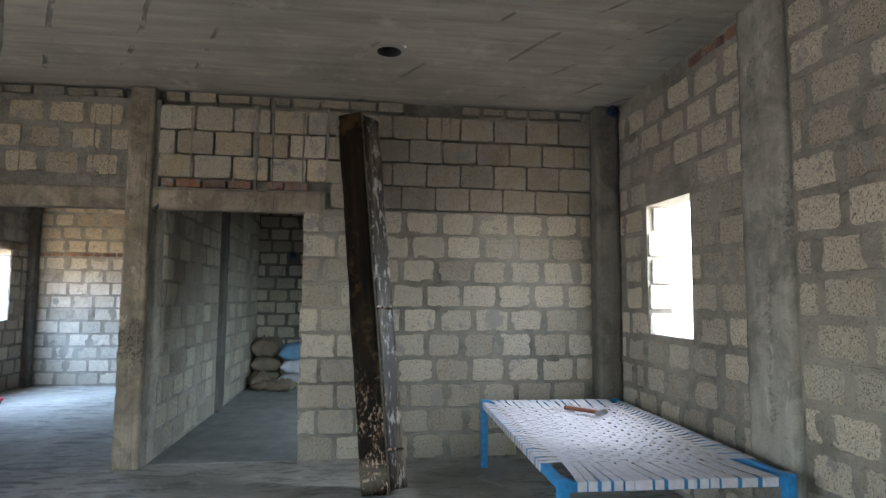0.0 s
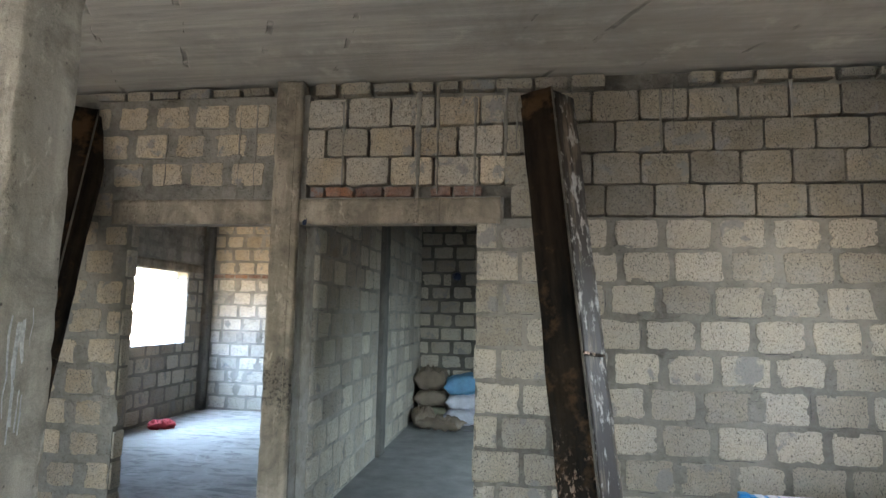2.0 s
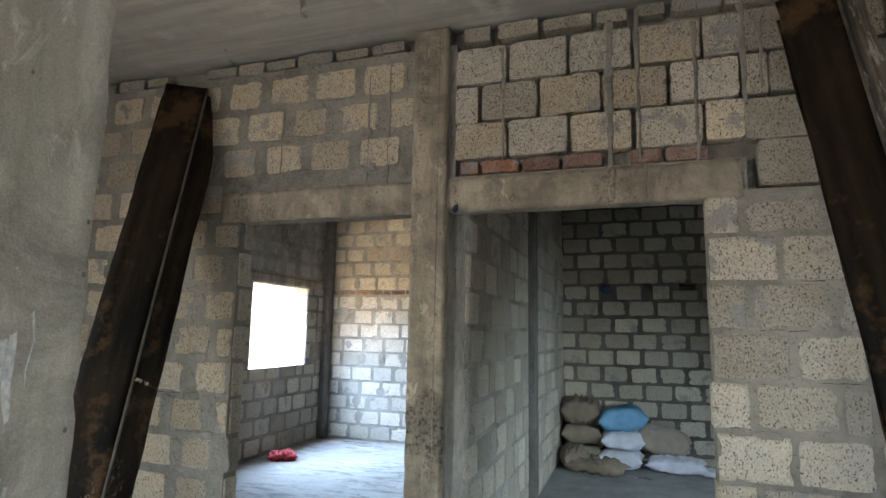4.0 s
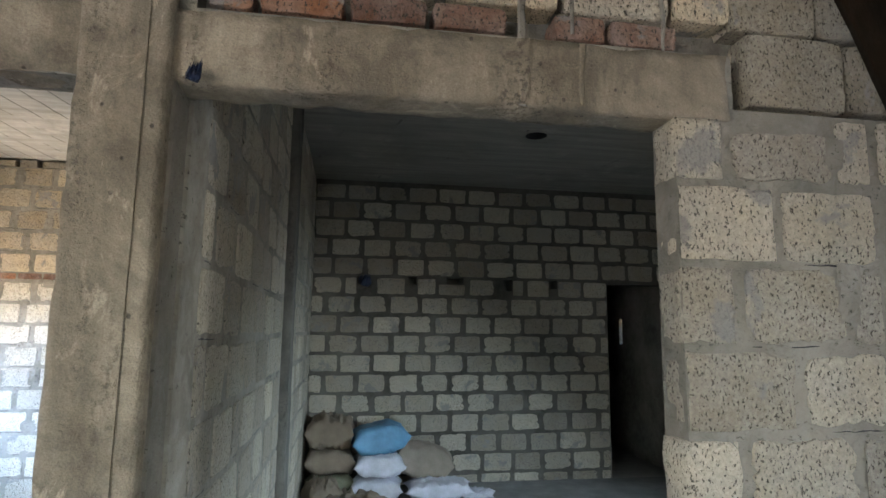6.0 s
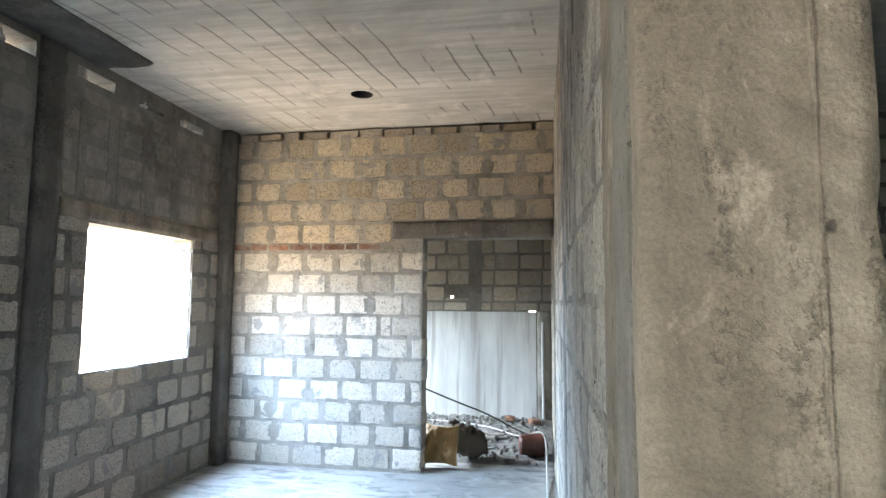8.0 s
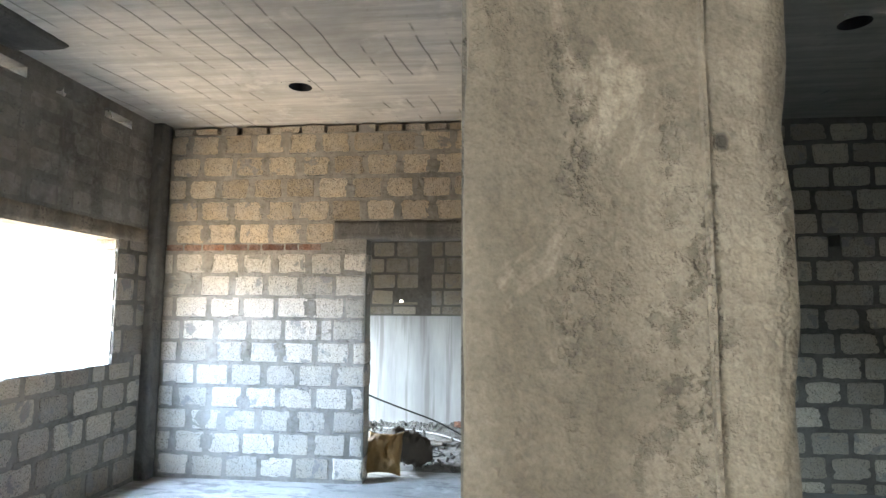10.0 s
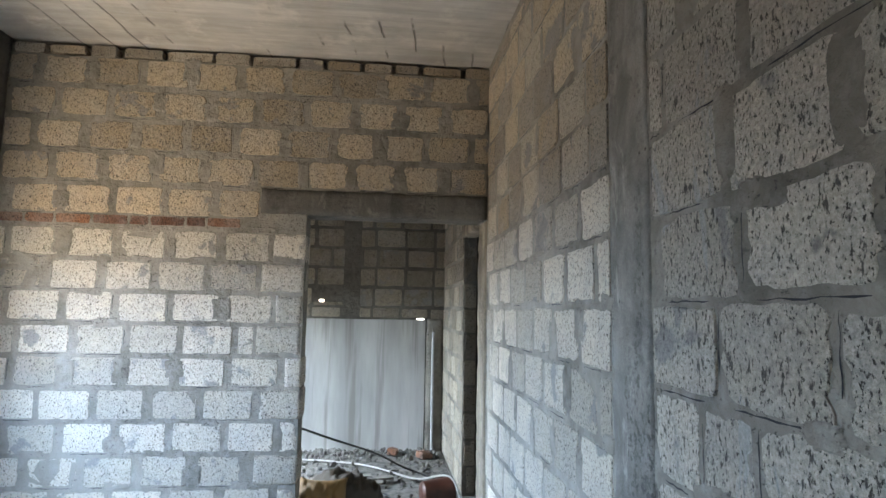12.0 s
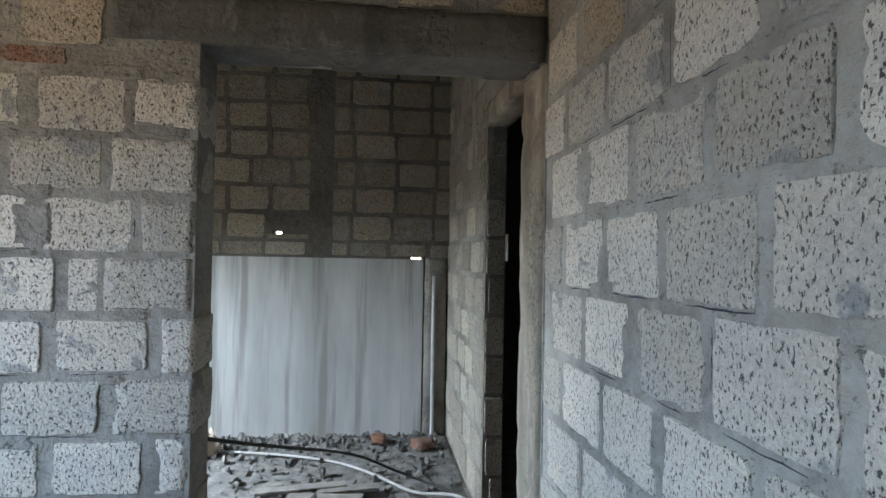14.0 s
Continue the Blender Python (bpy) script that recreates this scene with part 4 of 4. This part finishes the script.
def panel(bm, w, length, thick, dents, seed):
    """An upright sheet in x and z with a soft uneven surface."""
    nx, nz = 6, 40
    for back in (0, 1):
        rows = []
        for j in range(nz + 1):
            row = []
            for i in range(nx + 1):
                p = Vector((w * i / nx, 0, length * j / nz))
                d = noise.noise(p * 3 + Vector((seed, 0, 0))) * dents
                edge = (0.006 * noise.noise(p * 10 + Vector((0, seed, 0)))) if i in (0, nx) or j in (0, nz) else 0
                row.append(bm.verts.new((p.x + edge, d + (thick if back else 0), p.z + edge)))
            rows.append(row)
        for j in range(nz):
            for i in range(nx):
                q = [rows[j][i], rows[j][i + 1], rows[j + 1][i + 1], rows[j + 1][i]]
                bm.faces.new(q[::-1] if back else q)
        if back:
            for j in range(nz):
                bm.faces.new([first[j][0], rows[j][0], rows[j + 1][0], first[j + 1][0]][::-1])
                bm.faces.new([first[j][nx], first[j + 1][nx], rows[j + 1][nx], rows[j][nx]][::-1])
            for i in range(nx):
                bm.faces.new([first[0][i], first[0][i + 1], rows[0][i + 1], rows[0][i]][::-1])
                bm.faces.new([first[nz][i], rows[nz][i], rows[nz][i + 1], first[nz][i + 1]][::-1])
        first = rows
    bmesh.ops.recalc_face_normals(bm, faces=bm.faces)
    return bm


def frame_of(base, top, facing):
    """A pose whose z runs from base to top and whose -y looks along facing."""
    z = (Vector(top) - Vector(base)).normalized()
    y = -(Vector(facing) - z * Vector(facing).dot(z)).normalized()
    x = y.cross(z)
    return Matrix.Translation(base) @ Matrix((x, y, z)).transposed().to_4x4()


def trough(base, top, facing, front, side, label, side_material):
    length = (Vector(top) - Vector(base)).length
    ob = new("formwork_trough")
    ob.matrix_basis = frame_of(base, top, facing)
    tagged(ob, label, "formwork", "formwork troughs")
    part("front_panel", panel(bmesh.new(), front, length, 0.012, 0.012, 3), M_SOOT, ob, smooth=True)
    sd = part("side_panel", panel(bmesh.new(), side, length - 0.06, 0.012, 0.015, 8), side_material, ob, "steel side with scraped edges", smooth=True)
    part("edge_lip", bar((front - 0.004, -0.012, 0.0), (front + 0.006, 0.004, length - 0.01), 0.003), M_LIP, ob, "worn bare steel edge")
    sd.matrix_basis = pose(front + 0.004, 0.004, 0.02, 0, 0, 62)
    bk = part("back_panel", panel(bmesh.new(), side, length - 0.1, 0.012, 0.01, 12), M_SOOT, ob, smooth=True)
    bk.matrix_basis = pose(0.002, 0.016, 0.02, 0, 0, 88)
    for z in (0.28, 1.28):
        clip = part("seam_strip", bar((-0.004, -0.012, 0), (side * 0.92, 0.0, 0.016), 0.003), M_SOOT, ob)
        clip.matrix_basis = pose(front + 0.004, 0.0, z, 0, 4, 62)
    return ob


trough((-0.005, 4.08, 0.0), (-0.255, 4.70, 2.83), (-0.38, -1, 0.15), 0.20, 0.17, "sooty steel formwork trough leaning against the block wall", M_SCRAPE)
trough((-3.12, 3.78, 0.0), (-3.50, 4.76, 2.90), (0.55, -1, 0.2), 0.24, 0.16, "blackened steel formwork trough leaning by the wide doorway", M_SOOT)

# board seams on the cast columns
door_col = bpy.data.objects["column_door"]
drips(door_col, "-y", 4.863, [(-1.786, 3.0, 2.98, 0.009)], M_CONC, 0.0006, 0.0015)
free_col = bpy.data.objects["column_free"]
drips(free_col, "-y", 2.704, [(-1.865, 3.0, 2.98, 0.009)], M_CONC, 0.0006, 0.0015)
drips(bpy.data.objects["column_east"], "-x", 2.14, [(2.93, 3.0, 2.9, 0.02), (2.80, 2.4, 2.2, 0.03)], M_CONC_GREY, 0.0015, 0.003)
drips(bpy.data.objects["lintel_hall"], "-y", 4.884, [(-0.93, 2.22, 0.16, 0.07), (-0.78, 2.22, 0.16, 0.03)], M_CONC)
M_CHALK = mat("white_scrawl", plain(0.62, 0.62, 0.6, 0.9, 0, 0.28, 60))
drips(free_col, "+x", -1.7395, [(2.745, 1.44, 0.30, 0.012), (2.772, 1.42, 0.31, 0.034), (2.795, 1.45, 0.36, 0.022), (2.82, 1.47, 0.2, 0.008), (2.786, 1.53, 0.1, 0.006), (2.765, 1.2, 0.14, 0.02), (2.805, 1.2, 0.12, 0.014)], M_CHALK, 0.005, 0.0012)

# ---- sacks ----
def weave(r, g, b_, rough=0.65, shine=0.0):
    def build(n, b):
        fine = n.t.nodes.new("ShaderNodeTexWave")
        n.put(fine.inputs["Vector"], n.co)
        fine.inputs["Scale"].default_value = 90
        k = n.noise(6, 5, 0.65, n.co)
        col = n.mix(n.ramp(k, (0.35, 0.0), (0.7, 1.0)), (r * 0.68, g * 0.68, b_ * 0.66), (r, g, b_))
        n.put(b.inputs["Base Color"], col)
        b.inputs["Roughness"].default_value = rough
        n.bump(b, (fine.outputs["Fac"], 0.12, 0.002), (n.noise(16, 4, 0.6, n.co), 0.35, 0.02))
    return build


M_JUTE = mat("jute_brown", weave(0.20, 0.155, 0.115, 0.9))
M_TAN = mat("tan_sackcloth", weave(0.27, 0.225, 0.18, 0.85))
M_SKY = mat("blue_woven_plastic", weave(0.10, 0.25, 0.40, 0.55))
M_PALE = mat("white_woven_plastic", weave(0.50, 0.50, 0.56, 0.6))
M_OCHRE = mat("ochre_sackcloth", weave(0.27, 0.155, 0.05, 0.7))
M_GREENISH = mat("dull_green_cloth", weave(0.17, 0.165, 0.11, 0.9))
M_DARK_CLOTH = mat("dark_brown_cloth", weave(0.075, 0.06, 0.045, 0.9))
M_RED = mat("red_cloth", weave(0.45, 0.03, 0.04, 0.7))
M_PAPER = mat("crumpled_paper", weave(0.50, 0.42, 0.33, 0.9))


def pillow(w, d, h, seed, wrinkle=0.014, point=0.7, droop=0.0, n=32):
    """A filled sack: a cushion with drawn-out corners, seams at both ends and soft wrinkles; it sits on z = 0."""
    bm = bmesh.new()
    grid = {}
    for s in (1, -1):
        for i in range(n + 1):
            for j in range(n + 1):
                u, v = -1 + 2 * i / n, -1 + 2 * j / n
                rim = i in (0, n) or j in (0, n)
                if s < 0 and rim:
                    grid[s, i, j] = grid[1, i, j]
                    continue
                pull = 1 - point * 0.35 * (1 - abs(u) ** 3) * (abs(v) ** 6) - point * 0.3 * (1 - abs(v) ** 3) * (abs(u) ** 6)
                body = max(0.0, (1 - abs(u) ** 3.0) * (1 - abs(v) ** 3.0)) ** 0.46
                p = Vector((u * w / 2 * pull, v * d / 2 * pull, 0))
                q = noise.noise(Vector((u * 2.2 + seed, v * 2.2, s * 0.7)))
                fold = noise.noise(Vector((u * 7 + seed, v * 3, s * 2.0))) + 0.7 * noise.noise(Vector((math.atan2(v, u) * 5 + seed, (u * u + v * v) * 1.2, s)))
                z = h / 2 + s * h / 2 * body * (1 + 0.22 * q) + wrinkle * fold * body
                if s < 0:
                    z = max(z, 0.0 + 0.004 * q)
                z -= droop * abs(u) ** 3
                grid[s, i, j] = bm.verts.new((p.x + 0.03 * q * w, p.y, max(z, 0.0)))
        for i in range(n):
            for j in range(n):
                q = [grid[s, i, j], grid[s, i + 1, j], grid[s, i + 1, j + 1], grid[s, i, j + 1]]
                if len(set(q)) == 4:
                    bm.faces.new(q if s > 0 else q[::-1])
    return bm


def sack(x, y, z, w, d, h, turn, material, label, seed, tip=0, lean=0, **kw):
    ob = finish("sack", pillow(w, d, h, seed, **kw), material, smooth=True)
    ob.matrix_basis = pose(x, y, z, lean, tip, turn)
    return tagged(ob, label, "sack", "sacks in the corner")


sack(-1.46, 9.18, 0.0, 0.44, 0.40, 0.22, 12, M_GREENISH, "dull green filled sack at the bottom of a pile", 1)
sack(-1.05, 9.12, 0.0, 0.50, 0.42, 0.20, -4, M_PALE, "white woven sack lying on the floor", 2, wrinkle=0.012)
sack(-0.48, 9.10, 0.0, 0.66, 0.40, 0.155, -3, M_PALE, "half-empty white woven sack lying flat", 3, wrinkle=0.03)
sack(-0.12, 9.02, 0.0, 0.32, 0.24, 0.07, -14, M_PALE, "crumpled white mouth of an emptied sack", 13, wrinkle=0.03)
sack(-1.47, 9.20, 0.215, 0.48, 0.40, 0.225, 2, M_JUTE, "brown jute sack in a pile", 4)
sack(-1.03, 9.14, 0.195, 0.50, 0.42, 0.205, 3, M_PALE, "white woven sack stacked on another", 5, wrinkle=0.012, point=0.85)
sack(-0.62, 9.27, 0.145, 0.60, 0.36, 0.30, -6, M_TAN, "large tan sack leaning on the wall", 6, tip=7)
sack(-1.47, 9.20, 0.43, 0.46, 0.38, 0.29, -4, M_JUTE, "brown sack with its mouth gathered in folds", 7, wrinkle=0.05)
sack(-1.02, 9.15, 0.39, 0.56, 0.42, 0.27, 8, M_SKY, "blue woven plastic sack on top of the pile", 8, tip=-7, wrinkle=0.012, point=0.85)

rag = finish("torn_sack", pillow(0.62, 0.34, 0.14, 21, 0.05, 0.5), M_JUTE, smooth=True)
rag.matrix_basis = pose(-1.28, 8.72, 0, 0, 0, -14)
tagged(rag, "torn brown sack lying open on the floor", "sack")
rag = finish("cloth_roll", pillow(0.30, 0.28, 0.24, 23, 0.05, 0.2), M_JUTE, smooth=True)
rag.matrix_basis = pose(-1.52, 8.82, 0, 0, 0, 20)
tagged(rag, "brown cloth bundle beside the sacks", "cloth")
trowel = new("trowel")
trowel.matrix_basis = pose(-0.92, 8.66, 0.0, 0, 0, -18)
tagged(trowel, "small steel trowel lying on the floor", "trowel")
part("blade", bar((-0.07, -0.03, 0.002), (0.05, 0.03, 0.008), 0.002), M_STEEL, trowel)
tube("handle", [(0.05, 0, 0.012), (0.09, 0, 0.022), (0.13, 0, 0.018), (0.19, 0, 0.014)], 0.010, M_STEEL, trowel)

# ---- lit room and beyond ----
red = finish("red_cloth", pillow(0.34, 0.22, 0.09, 31, 0.05, 0.6), M_RED, smooth=True)
red.matrix_basis = pose(-4.62, 7.93, 0, 0, 0, 35)
tagged(red, "crumpled red cloth lying on the floor", "cloth")

bag = new("cement_bag")
bag.matrix_basis = pose(-2.90, 9.60, 0.0, 0, 0, 8)
tagged(bag, "slumped ochre bag with dark cloth over it by the doorway", "bag")
body = part("bag_body", pillow(0.32, 0.36, 0.2, 41, 0.02, 0.4), M_OCHRE, bag, smooth=True)
body.matrix_basis = pose(0, 0.06, 0.172, 74, 0, -12)
cov = part("cover", pillow(0.44, 0.40, 0.26, 43, 0.05, 0.5), M_DARK_CLOTH, bag, "dark brown cloth cover", smooth=True)
cov.matrix_basis = pose(0.12, 0.20, 0.075, 0, 22, 15)


def lathe(profile, n=28):
    bm = bmesh.new()
    rows = [[bm.verts.new((r * math.cos(2 * math.pi * i / n), r * math.sin(2 * math.pi * i / n), z)) for i in range(n)] for r, z in profile]
    for a, b in zip(rows, rows[1:]):
        for i in range(n):
            bm.faces.new([a[i], a[(i + 1) % n], b[(i + 1) % n], b[i]])
    bm.faces.new(rows[0][::-1]), bm.faces.new(rows[-1])
    return bm


M_POT = mat("dark_red_plastic", plain(0.10, 0.035, 0.022, 0.4, 0.0, 0.25, 14))
M_HOSE = mat("pale_hose", plain(0.38, 0.37, 0.34, 0.6))
M_CABLE = mat("black_cable", plain(0.025, 0.024, 0.022, 0.6))
pot = finish("paint_bucket", lathe([(0.085, 0.0), (0.09, 0.01), (0.102, 0.10), (0.108, 0.20), (0.113, 0.205), (0.113, 0.225), (0.10, 0.225), (0.095, 0.15)]), M_POT, smooth=True)
pot.matrix_basis = pose(-2.24, 10.06, 0.113, 0, 90, 12)
tagged(pot, "dark red-brown plastic bucket lying on its side", "bucket")
hose = tube("hose", [(-3.6, 11.5, 0.03), (-2.9, 11.35, 0.04), (-2.5, 11.1, 0.03), (-2.25, 10.6, 0.05), (-2.12, 10.3, 0.18), (-2.03, 10.1, 0.24), (-1.99, 9.95, 0.20), (-1.985, 9.7, 0.03), (-1.99, 9.2, 0.012), (-1.985, 8.7, 0.012)], 0.008, M_HOSE)
tagged(hose, "pale plastic hose trailing across the rubble", "hose")
cable = tube("cable", [(-3.10, 9.56, 0.70), (-2.9, 10.0, 0.52), (-2.7, 10.45, 0.36), (-2.5, 10.8, 0.2), (-2.35, 10.9, 0.08), (-2.1, 10.8, 0.03), (-2.0, 10.6, 0.02)], 0.008, M_CABLE)
tagged(cable, "black cable slung from the doorway to the rubble", "cable")
coil = tube("wire_coil", [(-2.62 + 0.16 * math.cos(a * 0.6), 10.25 + 0.12 * math.sin(a * 0.6), 0.02 + 0.002 * a) for a in range(14)], 0.006, M_CABLE)
tagged(coil, "loop of black wire on the floor", "wire")
paper = finish("paper_scrap", pillow(0.26, 0.22, 0.16, 51, 0.07, 0.3), M_PAPER, smooth=True)
paper.matrix_basis = pose(-3.62, 11.45, 0, 0, 0, 30)
tagged(paper, "crumpled brown paper sack on the rubble", "paper")

M_RUBBLE = mat("rubble", plain(0.21, 0.2, 0.182, 0.95, 0, 0.35, 14, 0.8))
M_BOARD = mat("grey_board", plain(0.24, 0.22, 0.19, 0.85, 0, 0.25, 12, 0.4))


def stone(bm, x, y, s, r):
    m = Matrix.Translation((x, y, 0.016 + s * 0.2)) @ Euler((r.uniform(0, 6), r.uniform(0, 6), r.uniform(0, 6))).to_matrix().to_4x4() @ Matrix.Diagonal((s * r.uniform(0.6, 1.3), s * r.uniform(0.5, 1), s * r.uniform(0.3, 0.6), 1))
    for v in bmesh.ops.create_icosphere(bm, subdivisions=1, radius=0.5, matrix=m)["verts"]:
        v.co += Vector((r.uniform(-1, 1), r.uniform(-1, 1), r.uniform(-1, 1))) * s * 0.12


r = random.Random(9)
verts, faces = [], []
for chunk in range(12):
    bm = bmesh.new()
    for _ in range(150):
        y = 9.75 + 2.05 * (1 - r.random() ** 2)
        x = r.uniform(-4.4, -1.97)
        stone(bm, x, y, 0.012 + 0.06 * r.random() ** 3, r)
    base = len(verts)
    bm.verts.index_update()
    verts += [tuple(v.co) for v in bm.verts]
    faces += [[base + v.index for v in f.verts] for f in bm.faces]
    bm.free()
me = bpy.data.meshes.new("rubble")
me.from_pydata(verts, [], faces)
me.materials.append(M_RUBBLE)
tagged(new("rubble", me), "broken grey mortar rubble strewn over the floor", "rubble", kind="stuff")


def heap(bm, x0, x1, y0, y1, h, n=50):
    rows = [[bm.verts.new((x0 + (x1 - x0) * i / n, y0 + (y1 - y0) * j / n, max(0.002, h * (0.45 + 0.8 * noise.fractal(Vector((i * 0.18, j * 0.18, 3)), 0.9, 2, 4)) * min(1, j / 12)))) for i in range(n + 1)] for j in range(n + 1)]
    for a, b in zip(rows, rows[1:]):
        for i in range(n):
            bm.faces.new([a[i], a[i + 1], b[i + 1], b[i]])
    return bm


tagged(finish("debris_bed", heap(bmesh.new(), -4.9, -1.93, 9.75, 11.83, 0.022), M_RUBBLE, smooth=True), "trodden bed of dust and mortar crumbs", "debris", kind="stuff")
for x, y, length, width, turn in ((-2.86, 10.75, 0.5, 0.09, 8), (-2.72, 10.62, 0.42, 0.07, -12), (-2.6, 10.72, 0.34, 0.10, 4), (-2.9, 10.5, 0.3, 0.06, 20)):
    ob = finish("board", bar((-length / 2, -width / 2, 0), (length / 2, width / 2, 0.018), 0.003), M_BOARD)
    ob.matrix_basis = pose(x, y, 0.03 + 0.012 * r.random(), r.uniform(-4, 4), r.uniform(-3, 3), turn)
    tagged(ob, "short weathered board lying on the rubble", "board", "boards on the rubble")
for x, y, turn in ((-2.12, 11.45, 30), (-2.42, 11.6, 80)):
    ob = finish("broken_brick", rough_box(bmesh.new(), (-0.07, -0.05, 0), (0.07, 0.05, 0.06), 0.02, 0.006, 0.02, turn), M_BRICK, smooth=True)
    ob.matrix_basis = pose(x, y, 0.03, 8, 5, turn)
    tagged(ob, "broken red brick lying in the rubble", "brick", "broken bricks")

# pipe channel at the end of the plaster
pilaster = rough("pilaster", (-2.09, YD - 0.05, 0), (-1.92, YD - 0.002, 1.36), M_MORTAR, D)
M_PIPE = mat("grey_conduit", plain(0.5, 0.5, 0.5, 0.5))
tagged(tube("conduit", [(-2.02, YD - 0.066, 0.0), (-2.02, YD - 0.066, 0.5), (-2.025, YD - 0.066, 1.0), (-2.02, YD - 0.066, 1.22)], 0.014, M_PIPE), "pale electrical conduit up the corner wall", "conduit")

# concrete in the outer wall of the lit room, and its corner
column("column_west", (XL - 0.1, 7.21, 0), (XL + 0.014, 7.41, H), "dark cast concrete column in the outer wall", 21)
# dark colour here paints the band of shade beside the lit room's corner
column("column_lit_corner", (XL - 0.05, 9.20, 0), (XL + 0.10, 9.335, H), "concrete corner column coloured dark for the corner's shade", 23)
column("band_west", (XL - 0.1, 7.42, 1.975), (XL + 0.008, 9.2, 2.10), "concrete band over the wide window", 25)
column("jamb_end", (PX0 - 0.016, YB + 0.01, 0), (PX2 + 0.01, DOOR_P[0] + 0.004, 2.06), "smooth rendered end of the partition", 27)
column("lintel_side", (PX0 - 0.01, DOOR_P[0], 2.045), (PX2 + 0.01, DOOR_P[1] + 0.1, 2.16), "cast concrete lintel over the side doorway", 29)

# blue plastic stuffed into gaps
M_BAG = mat("blue_plastic_bag", plain(0.006, 0.016, 0.055, 0.4))
for x, y, z, s, label in ((2.10, 4.72, 2.95, 0.10, "dark blue plastic stuffed in the ceiling corner"), (-1.21, YC - 0.02, 1.955, 0.12, "blue and white plastic bag stuffed in a wall gap"), (-1.69, 4.862, 2.04, 0.03, "scrap of blue plastic caught under the lintel")):
    ob = finish("plastic_bag", pillow(s, s * 0.9, s * 0.8, x * 7, 0.05, 0.4, n=14), M_BAG, smooth=True)
    ob.matrix_basis = pose(x, y, z, 20, 10, 30)
    tagged(ob, label, "plastic bag")
# white lumps added in the holes below the ceiling, in place of leaking daylight
M_LEAK = mat("daylight_white", plain(0.85, 0.82, 0.76, 0.9))
for a, b, c, d in TOP_L:
    ob = finish("foam_lump", pillow(0.10, 0.06, 0.042, a * 5, 0.09, 0.8, n=14), M_LEAK, smooth=True)
    ob.matrix_basis = pose(XL - 0.04, a + 0.06, c, 0, 0, 20)
    tagged(ob, "white lump standing in for daylight through a wall gap", "plastic lump", "lumps in the wall gaps")

# unfinished strip of the slab over the wide window
strip = column("ceiling_strip", (XL - 0.02, 5.2, H - 0.02), (-4.57, 7.73, H + 0.01), "dark unfinished strip of the ceiling slab", 33, 0.05, 0.004, 0.02)
